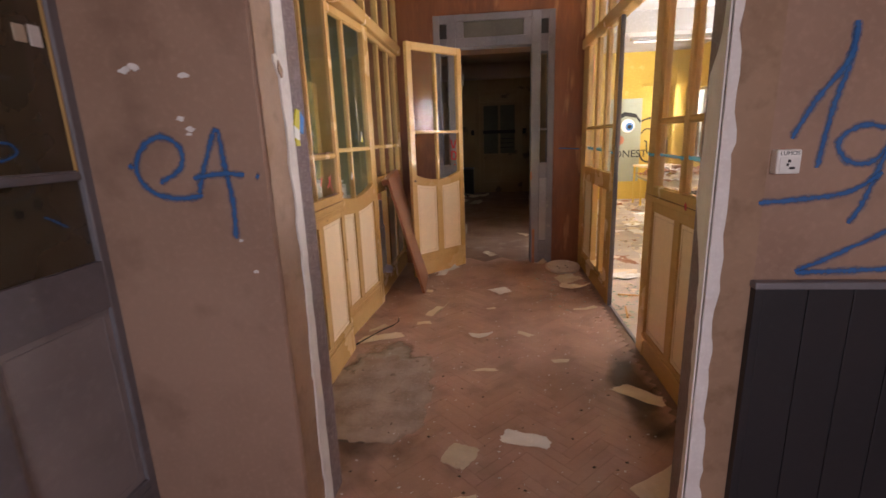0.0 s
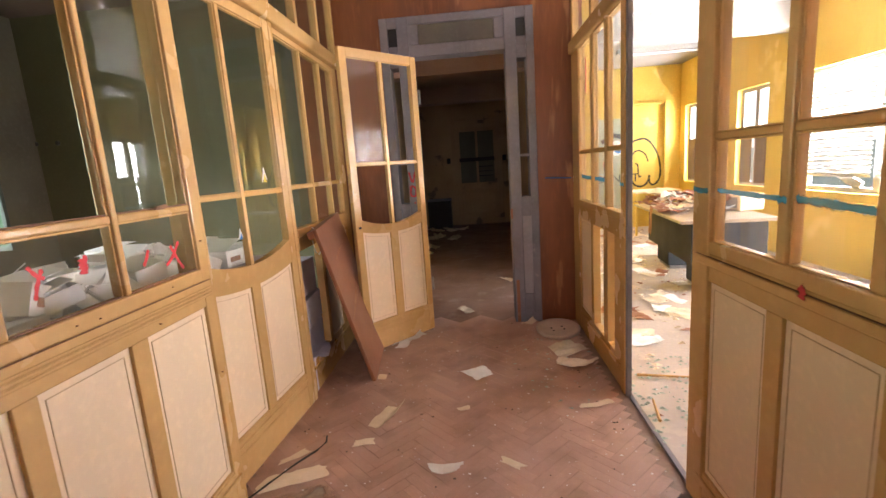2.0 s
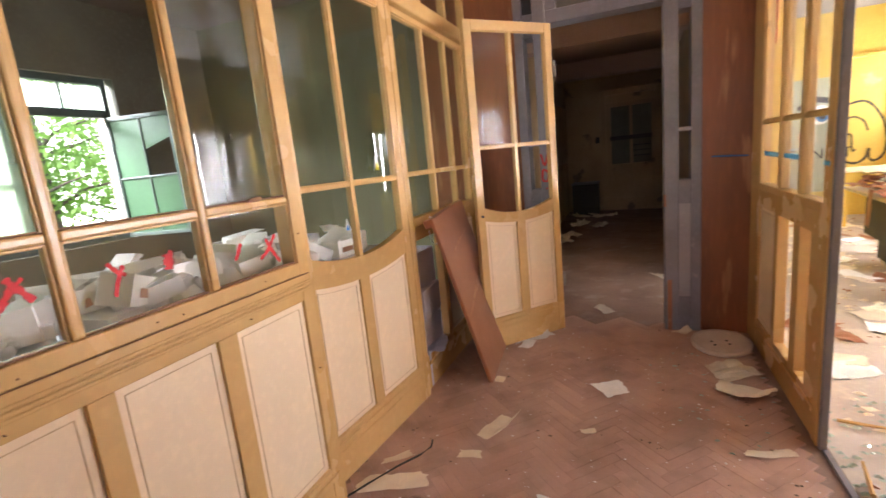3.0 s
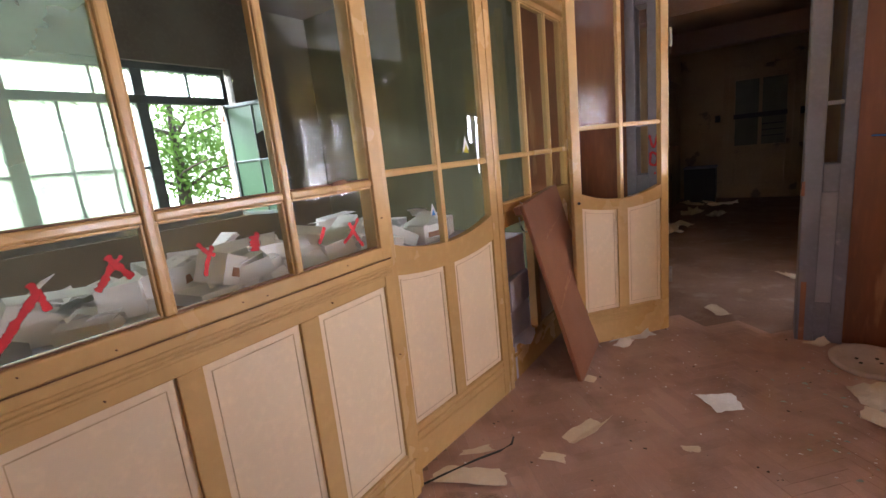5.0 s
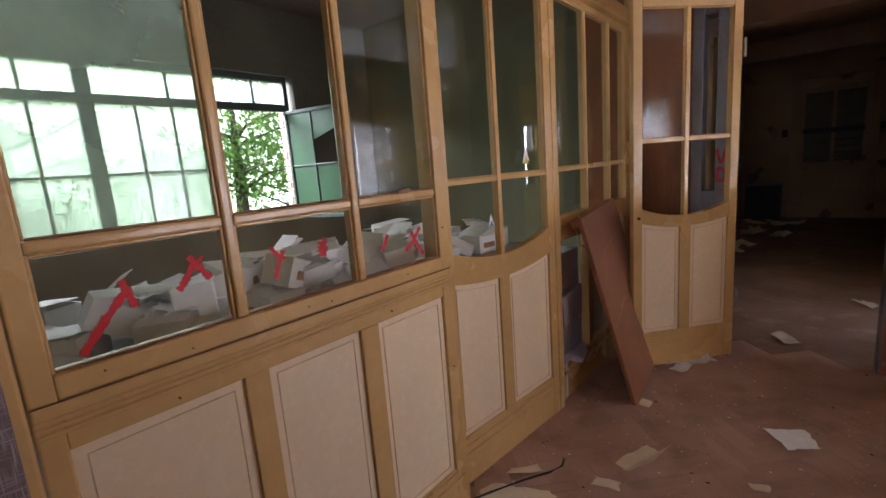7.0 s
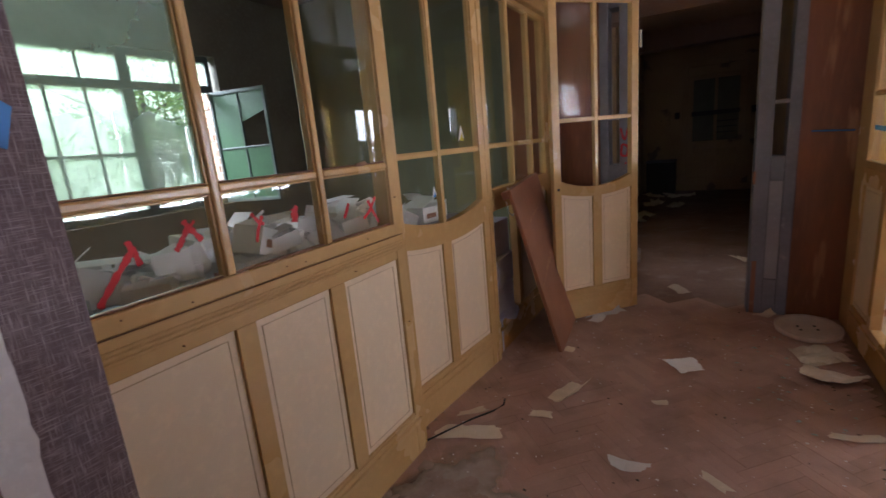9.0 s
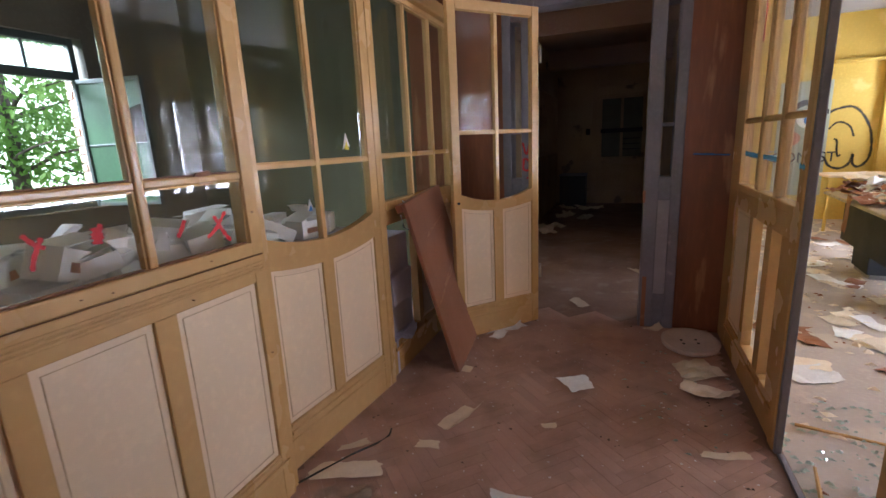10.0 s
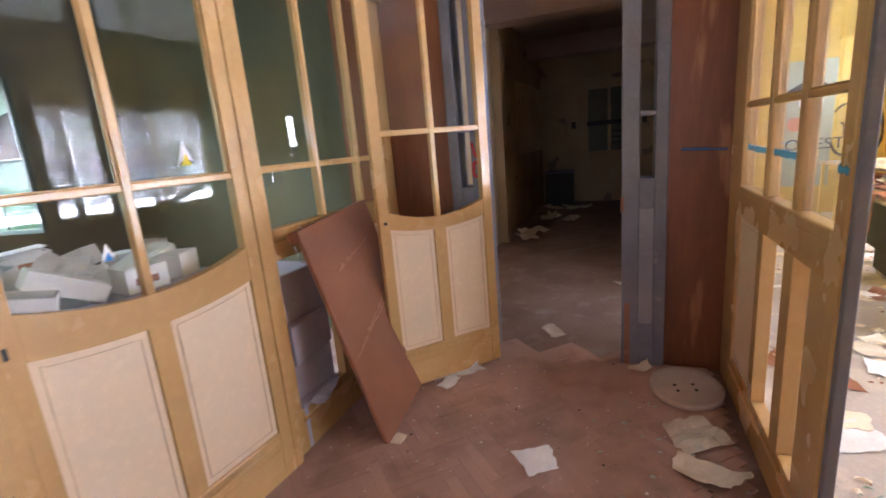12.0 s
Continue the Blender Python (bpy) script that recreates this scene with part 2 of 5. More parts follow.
SPRAY_CYAN = spray("light_blue_spray_paint", (0.06, 0.32, 0.55), (0.09, 0.4, 0.62))
SPRAY_RED = spray("red_spray_paint", (0.55, 0.02, 0.025), (0.45, 0.015, 0.02))
GLASS_RED = spray("red_paint_on_glass", (0.62, 0.012, 0.02), (0.52, 0.01, 0.016), edge=(0.55, 0.8), cover=0.98)
SPRAY_BLACK = spray("black_spray_paint", (0.03, 0.03, 0.028), (0.05, 0.045, 0.03))
LEAF = material("fresh_leaves", (0.13, 0.23, 0.045), (0.22, 0.33, 0.09), rough=0.5, scale=3, grain=20, bump=0.0)
leaf_nt = LEAF.node_tree
thin = leaf_nt.nodes.new("ShaderNodeBsdfTranslucent")
thin.inputs[0].default_value = (0.3, 0.5, 0.1, 1)
leaf_mix = leaf_nt.nodes.new("ShaderNodeMixShader")
leaf_mix.inputs[0].default_value = 0.5
leaf_nt.links.new(leaf_nt.nodes["Principled BSDF"].outputs[0], leaf_mix.inputs[1])
leaf_nt.links.new(thin.outputs[0], leaf_mix.inputs[2])
leaf_nt.links.new(leaf_mix.outputs[0], leaf_nt.nodes["Material Output"].inputs[0])
BARK = material("tree_bark", (0.13, 0.1, 0.075), (0.08, 0.06, 0.045), rough=0.9, scale=12, grain=60, bump=0.6)
BLIND = material("blind_slat_enamel", (0.34, 0.33, 0.31), (0.27, 0.26, 0.24), rough=0.45, scale=5, grain=60, bump=0.03)
GLASS_GREEN = glass("dusty_glass", (0.45, 0.48, 0.36), 0.022)
GLASS_MILKY = glass("milky_dusty_glass", (0.6, 0.72, 0.6), 0.38, (0.95, 1.0, 0.95))
GLASS_WINDOW = glass("grimy_window_glass", (0.62, 0.7, 0.56), 0.3, (0.97, 1.0, 0.94), 5.0)
GLASS_CLEAR = glass("clear_old_glass", (0.75, 0.7, 0.6), 0.03)


# ---- builders ----
def part(name, bm, mat, parent=None, label="", smooth=False):
    me = bpy.data.meshes.new(name)
    bmesh.ops.recalc_face_normals(bm, faces=bm.faces)
    bm.to_mesh(me)
    bm.free()
    if mat:
        me.materials.append(mat)
    if smooth:
        for p in me.polygons:
            p.use_smooth = True
    ob = new(name, me)
    ob.parent = parent
    if label:
        tagged(ob, label)
    return ob


def thing(name, m, label, category, group="", kind=""):
    ob = new(name)
    ob.empty_display_size = 0.1
    ob.matrix_world = m
    return tagged(ob, label, category, group, kind)


def box(bm, a, b, bevel=0.0):
    x0, y0, z0 = (min(p, q) for p, q in zip(a, b))
    x1, y1, z1 = (max(p, q) for p, q in zip(a, b))
    m = Matrix.Translation(((x0 + x1) / 2, (y0 + y1) / 2, (z0 + z1) / 2)) @ Matrix.Diagonal((x1 - x0, y1 - y0, z1 - z0, 1))
    made = bmesh.ops.create_cube(bm, size=1, matrix=m)
    if bevel:
        edges = list({e for v in made["verts"] for e in v.link_edges})
        bmesh.ops.bevel(bm, geom=edges, offset=bevel, segments=2, affect="EDGES", profile=0.5)
    return bm


def boxed(a, b, bevel=0.0):
    return box(bmesh.new(), a, b, bevel)


def prism(points, y0, y1, bm=None):
    """An outline in x and z, drawn out from y0 to y1."""
    bm = bm or bmesh.new()
    front = [bm.verts.new((x, y0, z)) for x, z in points]
    back = [bm.verts.new((x, y1, z)) for x, z in points]
    bm.faces.new(front)
    bm.faces.new(back[::-1])
    n = len(points)
    for i in range(n):
        bm.faces.new((front[i], back[i], back[(i + 1) % n], front[(i + 1) % n]))
    return bm


def rod(points, radius, sides=8, bm=None):
    """A round bar or cable along a line of points."""
    bm = bm or bmesh.new()
    rings = []
    pts = [Vector(p) for p in points]
    for i, p in enumerate(pts):
        d = (pts[min(i + 1, len(pts) - 1)] - pts[max(i - 1, 0)]).normalized()
        side = d.orthogonal().normalized()
        up = d.cross(side)
        r = radius[i] if isinstance(radius, (list, tuple)) else radius
        rings.append([bm.verts.new(p + r * (math.cos(a) * side + math.sin(a) * up)) for a in (2 * math.pi * k / sides for k in range(sides))])
    for a, b in zip(rings, rings[1:]):
        best = min(range(sides), key=lambda s: (a[0].co - b[s].co).length)
        for k in range(sides):
            bm.faces.new((a[k], a[(k + 1) % sides], b[(k + 1 + best) % sides], b[(k + best) % sides]))
    bm.faces.new(rings[0][::-1])
    bm.faces.new(rings[-1])
    return bm


def arc(x0, x1, z_end, dip, n=12):
    """Points from x0 to x1 along a curve that sags by dip in the middle."""
    return [(x0 + (x1 - x0) * i / n, z_end - dip * (1 - (2 * i / n - 1) ** 2)) for i in range(n + 1)]


def part_arc(whole, x0, x1, n=8):
    """The stretch of a sagging curve between x0 and x1; whole: its x0, x1, z, dip."""
    a, b, z, dip = whole
    return [(x, z - dip * (1 - (2 * (x - a) / (b - a) - 1) ** 2)) for x in (x0 + (x1 - x0) * i / n for i in range(n + 1))]


def pane(parent, x0, x1, z0, z1, mat, y=0.02, bottom=None, askew=0.0):
    pts = (bottom or [(x0, z0), (x1, z0)]) + [(x1, z1), (x0, z1)]
    bm = prism(pts, y - 0.0015, y + 0.0015)
    if askew:
        bmesh.ops.rotate(bm, verts=bm.verts, cent=((x0 + x1) / 2, y, z0), matrix=Matrix.Rotation(radians(askew), 3, "Z"))
    ob = part("pane", bm, mat, parent, "dusty glass pane")
    ob.visible_shadow = False
    return ob


def beads(parent, x0, x1, z0, z1, y=0.01, mat=None, w=0.006, bottom=None):
    """The four glazing beads round a pane, in one mesh."""
    bm = bmesh.new()
    box(bm, (x0, y, z0), (x0 + w, y + 0.009, z1), 0.002)
    box(bm, (x1 - w, y, z0), (x1, y + 0.009, z1), 0.002)
    box(bm, (x0 + w, y, z1 - w), (x1 - w, y + 0.009, z1), 0.002)
    ob = part("glazing_bead", bm, OCHRE, parent)
    if bottom is None:
        part("glazing_bead", boxed((x0 + w, y, z0), (x1 - w, y + 0.009, z0 + w * 0.8), 0.002), mat or BEAD, parent)
    return ob


def raised_panel(parent, x0, x1, z0, z1, top=None, y=0.012, mat=None, thick=0.012):
    """A recessed field with a thin moulding frame round it."""
    pts = [(x0, z0), (x1, z0)] + (top[::-1] if top else [(x1, z1), (x0, z1)])
    field = part("panel", prism(pts, y, y + thick), mat or CREAM, parent, "cream painted panel" if mat is None else "")
    t, w, bm = 0.022, 0.0022, bmesh.new()
    left_top, right_top = (top[0][1], top[-1][1]) if top else (z1, z1)
    box(bm, (x0 + t, y - 0.002, z0 + t), (x0 + t + w, y, left_top - t))
    box(bm, (x1 - t - w, y - 0.002, z0 + t), (x1 - t, y, right_top - t))
    box(bm, (x0 + t + w, y - 0.002, z0 + t), (x1 - t - w, y, z0 + t + w))
    run = [(min(max(px, x0 + t + w), x1 - t - w), pz - t) for px, pz in (top or [(x0, z1), (x1, z1)])]
    prism(run + [(px, pz - w) for px, pz in run[::-1]], y - 0.002, y, bm)
    part("moulding", bm, mat or LINE, field)
    return field


def glazed_leaf(root, x0, x1, height, paint, fill, glass_mat, bottom=0.03, muntin=1.245, sill=0.985, dip=0.065, top_rail=0.09, stile=0.07, thick=0.04, panel_top=0.88, panel_bottom=0.24, glazed=(0, 1, 2, 3), askew=0.0, mid=None):
    """A door leaf: two tall panes over two low ones with a sagging sill, and two panels below. Front face at y = 0."""
    a, b = x0 + stile, x1 - stile
    mid, h = mid or (x0 + x1) / 2, 0.013
    for s, e in ((x0, a), (b, x1)):
        part("stile", boxed((s, 0, bottom), (e, thick, height), 0.004), paint, root)
    part("top_rail", boxed((a, 0.001, height - top_rail), (b, thick - 0.001, height), 0.003), paint, root)
    curve = arc(a, b, sill, dip)
    low = arc(a, b, panel_top, dip * 0.6)
    part("middle_rail", prism(curve + low[::-1], 0.001, thick - 0.001), paint, root)
    part("bottom_rail", boxed((a, 0.001, bottom), (b, thick - 0.001, panel_bottom), 0.003), paint, root)
    part("rail_moulding", boxed((a, -0.006, panel_bottom - 0.045), (b, 0.001, panel_bottom - 0.03), 0.002), paint, root)
    part("rail_moulding", boxed((a, -0.004, panel_bottom - 0.075), (b, 0.001, panel_bottom - 0.067), 0.0015), paint, root)
    part("rail_moulding", boxed((a, -0.004, panel_bottom - 0.012), (b, 0.001, panel_bottom - 0.004), 0.0015), paint, root)
    g1 = height - top_rail
    part("mullion", boxed((mid - h, 0.003, sill - dip), (mid + h, thick - 0.006, g1), 0.004), paint, root)
    part("muntin", boxed((a, 0.004, muntin - 0.011), (mid - h, thick - 0.008, muntin + 0.011), 0.004), paint, root)
    part("muntin", boxed((mid + h, 0.004, muntin - 0.011), (b, thick - 0.008, muntin + 0.011), 0.004), paint, root)
    m2 = 0.034
    part("panel_stile", prism([(mid - m2, panel_bottom), (mid + m2, panel_bottom), (mid + m2, panel_top - dip * 0.58), (mid - m2, panel_top - dip * 0.58)], 0.002, thick - 0.002), paint, root)
    for s, e in ((a, mid - h), (mid + h, b)):
        side = 0 if s == a else 1
        if side in glazed:
            pane(root, s, e, muntin, g1, glass_mat, askew=askew)
        beads(root, s, e, muntin + 0.011, g1, mat=paint)
        if side + 2 in glazed:
            pane(root, s, e, sill, muntin, glass_mat, bottom=part_arc((a, b, sill, dip), s, e), askew=askew)
    for s, e in ((a, mid - m2), (mid + m2, b)):
        raised_panel(root, s, e, panel_bottom, panel_top, top=part_arc((a, b, panel_top, dip * 0.6), s, e), mat=fill)


LAYERS = [0]


def stroke(name, points, width, mat, to_world, parent=None, label="", category="graffiti", lift=0.0012):
    """A sprayed line: a thin raised ribbon with round ends along 2D points, laid on a surface by to_world."""
    LAYERS[0] = (LAYERS[0] + 1) % 7
    lift += 0.00025 * LAYERS[0]
    pts = [Vector(p) for p in points]
    fine = []
    for i in range(len(pts) - 1):
        p0, p1, p2, p3 = pts[max(i - 1, 0)], pts[i], pts[i + 1], pts[min(i + 2, len(pts) - 1)]
        for k in range(6):
            t = k / 6
            fine.append(0.5 * ((2 * p1) + (p2 - p0) * t + (2 * p0 - 5 * p1 + 4 * p2 - p3) * t * t + (3 * p1 - p0 - 3 * p2 + p3) * t ** 3))
    fine.append(pts[-1])
    bm = bmesh.new()
    left, right = [], []
    for i, p in enumerate(fine):
        d = (fine[min(i + 1, len(fine) - 1)] - fine[max(i - 1, 0)])
        d = d.normalized() if d.length else Vector((1, 0))
        nrm = Vector((-d.y, d.x))
        w = width * 0.62 * (0.9 + 0.22 * math.sin(i * 1.7) * math.sin(i * 0.6))
        if i in (0, len(fine) - 1):
            w *= 0.6
        left.append(p + nrm * w)
        right.append(p - nrm * w)
    rows = [[bm.verts.new(to_world(v.x, v.y, lift)) for v in q] for q in (left, fine, right)]
    uv = bm.loops.layers.uv.new("across")
    for i in range(len(fine) - 1):
        for k in (0, 1):
            face = bm.faces.new((rows[k][i], rows[k][i + 1], rows[k + 1][i + 1], rows[k + 1][i]))
            for loop, c in zip(face.loops, (k, k, 1 - k, 1 - k)):
                loop[uv].uv = (c, 0)
    ob = part(name, bm, mat, parent)
    return tagged(ob, label, category, kind="") if parent is None else ob


def structure(name, bm, mat, label):
    return tagged(part(name, bm, mat), label, name.split("_")[0], kind="structure")


def plan(points, z0, z1, bm=None):
    """An upright block over an outline in x and y."""
    bm = bm or bmesh.new()
    lo = [bm.verts.new((x, y, z0)) for x, y in points]
    hi = [bm.verts.new((x, y, z1)) for x, y in points]
    bm.faces.new(lo[::-1])
    bm.faces.new(hi)
    for i in range(len(points)):
        j = (i + 1) % len(points)
        bm.faces.new((lo[i], lo[j], hi[j], hi[i]))
    return bm


LEFT = -0.85   # face of the glazed partition on the garden side
RIGHT = 0.915  # face of the glazed partition on the office side
END = 4.995    # face of the wood panelling at the end
CEIL = 2.72
LEFT_FRAME = pose(LEFT, 0, 0, 0, 0, 90)
RIGHT_FRAME = pose(RIGHT, 5.0, 0, 0, 0, -90)

# ---- ground, floors, ceilings ----
bm = bmesh.new()
box(bm, (-400, -400, -0.5), (400, 400, -0.25))
structure("ground", bm, material("garden_soil", (0.09, 0.1, 0.05), (0.05, 0.06, 0.03), rough=0.95, scale=0.6, grain=9, bump=0.3), "weedy garden ground outside the building")
bm = bmesh.new()
box(bm, (-1.2, -2.4, -0.2), (0.955, 11.7, -0.004))
floor = structure("floor", bm, FLOOR_DUST, "dirty brown parquet corridor floor strewn with scraps")
structure("floor_office", boxed((0.955, 1.7, -0.2), (3.8, 9.9, -0.003)), FLOOR_PALE, "pale dusty office floor littered with torn paper")
structure("floor_hall", boxed((0.955, -2.4, -0.2), (2.0, 1.7, -0.004)), FLOOR_DUST, "dirty hall floor")
structure("floor_garden_room", boxed((-3.7, 1.6, -0.2), (-1.2, 5.3, -0.003)), FLOOR_DUST, "dirty floor of the green room")
structure("ceiling", boxed((-1.2, -2.4, CEIL), (1.0, 5.06, CEIL + 0.2)), PINK_CEIL, "grimy pinkish corridor ceiling")
structure("ceiling_hall", boxed((1.0, -2.4, CEIL), (2.0, 1.7, CEIL + 0.2)), PINK_CEIL, "grimy pinkish hall ceiling")
bm = boxed((1.0, 1.7, 2.75), (3.9, 9.95, 2.95))
box(bm, (1.0, 6.7, 2.5), (3.76, 7.0, 2.76))
structure("ceiling_office", bm, WHITE, "white office ceiling with a cross beam")
# Much darker brown than the other ceilings.
structure("ceiling_garden_room", boxed((-3.75, 1.6, 2.75), (-1.2, 5.3, 2.95)), material("dark_brown_ceiling", (0.13, 0.1, 0.075), (0.08, 0.06, 0.045), rough=0.85, scale=1.4, grain=40, bump=0.2), "dark brown ceiling of the green room")
bm = boxed((-1.3, 5.06, 2.78), (1.3, 11.8, 2.98))
box(bm, (-1.2, 7.75, 2.52), (1.2, 8.05, 2.79))
box(bm, (-1.2, 10.4, 2.5), (1.2, 10.7, 2.79))
structure("ceiling_back_corridor", bm, PINK_CEIL, "grimy back corridor ceiling with cross beams")

# ---- hall in front of the opening ----
structure("wall_front_left", plan([(-1.19, 1.483), (-0.562, 1.483), (-0.556, 1.49), (-0.55, 1.757), (-1.19, 1.757)], -0.1, CEIL), PINK, "brown-pink painted wall pier with blue graffiti")
structure("wall_front_right", plan([(0.565, 1.43), (2.0, 1.43), (2.0, 1.737), (0.66, 1.737)], -0.1, CEIL), PINK, "brown-pink painted wall pier above a grey dado")
structure("wall_lintel", boxed((-0.55, 1.49, 2.45), (0.62, 1.7, CEIL)), PINK, "painted lintel over the opening")
bm = plan([(-0.556, 1.66), (-0.549, 1.66), (-0.5465, 1.76), (-0.5535, 1.76)], 0.0, 2.45)
structure("wallpaper_left", bm, TWEED, "mauve woven wallpaper on the opening's side")
bm = plan([(0.5625, 1.435), (0.656, 1.739), (0.662, 1.739), (0.5685, 1.435)], 0.0, 2.45)
structure("wallpaper_right", bm, TWEED, "mauve woven wallpaper on the opening's side")


def ragged_strip(name, x_mid, y, halfs, seed, label, depth=0.006, rough=(0.007, 0.001)):
    """A ragged band of bare plaster up a wall's corner."""
    rnd = random.Random(seed)
    lefts, rights, z = [], [], 0.0
    while z < 2.45:
        w = halfs(z)
        lefts.append((x_mid - w[0] + rnd.uniform(-1, 1) * rough[0], z))
        rights.append((x_mid + w[1] + rnd.uniform(-1, 1) * rough[1], z))
        z += rnd.uniform(0.02, 0.06)
    return tagged(part(name, prism(lefts + rights[::-1], y - depth, y), PLASTER), label, "plaster", kind="structure")


jamb_strip = ragged_strip("trim_left", 1.643, 0.0, lambda z: (0.028 + 0.008 * math.sin(z * 5), 0.026), 3, "ragged bare white plaster up the opening's side", depth=0.005, rough=(0.007, 0.003))
jamb_strip.matrix_world = pose(-0.5525, 0, 0, 0, 0, 90)
ragged_strip("trim_right", 0.567, 1.43, lambda z: (0.003, 0.036 - 0.012 * z + 0.005 * math.sin(z * 7)), 5, "ragged bare white plaster up the right corner", rough=(0.0005, 0.005))
TAN = material("old_tan_wall_paint", (0.4, 0.255, 0.17), (0.33, 0.2, 0.13), rough=0.65, scale=6, grain=60, bump=0.25, stain=(0.25, 0.15, 0.09), stain_at=0.55, soft=0.2)
structure("trim_left_band", boxed((-0.5545, 1.492, 0.0), (-0.5525, 1.618, 2.45)), TAN, "band of older tan paint beside the bare plaster")
structure("trim_right_band", boxed((0.585, 1.4285, 0.0), (0.672, 1.43, 2.45)), TAN, "band of older tan paint beside the bare plaster")
bm = bmesh.new()
rnd = random.Random(11)
zs, outer = 0.0, []
while zs < 2.4:
    wide = 0.07 + 0.012 * math.sin(zs * 9) if zs < 0.92 else (0.1 + 1.2 * (zs - 0.92) if zs < 1.05 else (0.27 + 0.02 * math.sin(zs * 13) if zs < 1.42 else max(0.08, 0.27 - 2.6 * (zs - 1.42))))
    outer.append((min(0.305, wide + rnd.uniform(-0.008, 0.01)), zs))
    zs += rnd.uniform(0.012, 0.04)
rows = [[bm.verts.new((0.5625 + 0.3095 * u - d, 1.4315 + u, z)) for u, z in line_] for line_, d in ((outer, 0.0), ([(0.0, z) for _, z in outer], 0.0), (outer, 0.004), ([(0.0, z) for _, z in outer], 0.004))]
for i in range(len(outer) - 1):
    for p, q in ((2, 3), (0, 2), (1, 3)):
        bm.faces.new((rows[p][i], rows[p][i + 1], rows[q][i + 1], rows[q][i]))
structure("trim_right_patch", bm, PLASTER, "patch of bare plaster where the wallpaper is torn")
dado = thing("dado", Matrix.Identity(4), "grey painted board dado on the hall wall", "dado", kind="structure")
part("edge_strip", boxed((0.668, 1.406, 0.0), (0.688, 1.43, 0.908), 0.002), LINO, dado)
for k in range(13):
    part("board", boxed((0.6895 + 0.1 * k, 1.41, 0.0), (0.788 + 0.1 * k, 1.43, 0.908), 0.002), LINO, dado)
structure("trim_dado", boxed((0.664, 1.4, 0.908), (1.99, 1.43, 0.926), 0.004), GREY, "thin grey strip on top of the dado")
structure("wall_hall_right", boxed((2.0, -2.4, -0.1), (2.1, 1.72, CEIL)), PINK, "brown-pink hall wall")
# Out of view; the opening is made up for the hall's fill lamp.
bm = bmesh.new()
box(bm, (-1.2, -2.5, -0.1), (-0.35, -2.4, CEIL))
box(bm, (0.95, -2.5, -0.1), (2.1, -2.4, CEIL))
box(bm, (-0.35, -2.5, -0.1), (0.95, -2.4, 1.1))
box(bm, (-0.35, -2.5, 2.3), (0.95, -2.4, CEIL))
structure("wall_hall_back", bm, PINK, "unseen brown-pink hall wall with an added opening")
bm = bmesh.new()
box(bm, (-1.19, -2.4, -0.1), (-1.07, 0.62, CEIL))
box(bm, (-1.19, 0.62, 2.15), (-1.07, 1.6, CEIL))
structure("wall_hall_left", bm, PINK, "brown-pink hall wall beside the grey door")

# grey door in the hall's side wall
hall_door = thing("door_1", pose(-1.07, 0.62, 0, 0, 0, 90), "closed lilac-grey door with dirty glass panes over pale panels", "door", kind="structure")
part("door_frame", boxed((0.872, -0.02, 0), (0.978, 0.1, 2.15), 0.005), GREY, hall_door)
part("door_frame", boxed((0.0, -0.02, 0), (0.06, 0.1, 2.15), 0.005), GREY, hall_door)
part("door_frame", boxed((0.06, -0.02, 2.08), (0.872, 0.1, 2.15), 0.005), GREY, hall_door)
glazed_leaf(hall_door, 0.065, 0.868, 2.075, GREY, GREY_PALE, glass("very_dirty_glass", (0.2, 0.15, 0.1), 0.75), muntin=1.221, sill=0.98, dip=0.0, stile=0.034, panel_top=0.84, panel_bottom=0.25)
structure("wall_behind_door", boxed((-2.0, 0.0, -0.1), (-1.9, 1.6, CEIL)), DIM, "grimy wall behind the grey door")
structure("wall_beside_door", boxed((-1.9, -0.1, -0.1), (-1.19, 0.0, CEIL)), DIM, "grimy wall beside the grey door")
structure("ceiling_behind_door", boxed((-2.0, -0.1, CEIL), (-1.2, 1.6, CEIL + 0.2)), DIM, "ceiling behind the grey door")

# ---- glazed partition, garden side ----
NEAR_FRAME = pose(-0.832, 0, 0, 0, 0, 90)
A = thing("glazed_partition", NEAR_FRAME, "ochre-painted glazed partition with three cream panels and red paint marks", "partition")
part("post", boxed((1.762, -0.012, 0), (1.796, 0.09, 2.09), 0.006), OCHRE, A)
part("stile", boxed((1.8, 0, 0), (1.84, 0.05, 2.09), 0.004), OCHRE, A)
part("stile", boxed((2.868, 0, 0), (2.92, 0.05, 2.09), 0.004), OCHRE, A)
part("sill_rail", boxed((1.84, -0.004, 0.957), (2.868, 0.05, 1.001), 0.005), OCHRE, A)
part("sill_moulding", boxed((1.8, -0.007, 0.93), (2.905, 0.0, 0.955), 0.004), OCHRE, A)
for z in (0.897, 0.909, 0.921):
    part("sill_moulding", boxed((1.8, -0.005, z), (2.905, 0.0, z + 0.0095), 0.003), OCHRE, A)
# Thin dark brown strip along the joint below the sill rail.
part("groove", boxed((1.8, -0.0072, 0.9553), (2.905, -0.002, 0.957)), GROOVE, A, "thin dark line in the joint under the sill")
part("middle_rail", boxed((1.84, 0.001, 0.862), (2.868, 0.05, 0.957), 0.003), OCHRE, A)
part("bottom_rail", boxed((1.84, 0.001, 0), (2.868, 0.05, 0.198), 0.003), OCHRE, A)
part("rail_moulding", boxed((1.84, -0.008, 0.145), (2.905, 0.001, 0.165), 0.003), OCHRE, A)
part("rail_moulding", boxed((1.84, -0.005, 0.18), (2.868, 0.001, 0.19), 0.002), OCHRE, A)
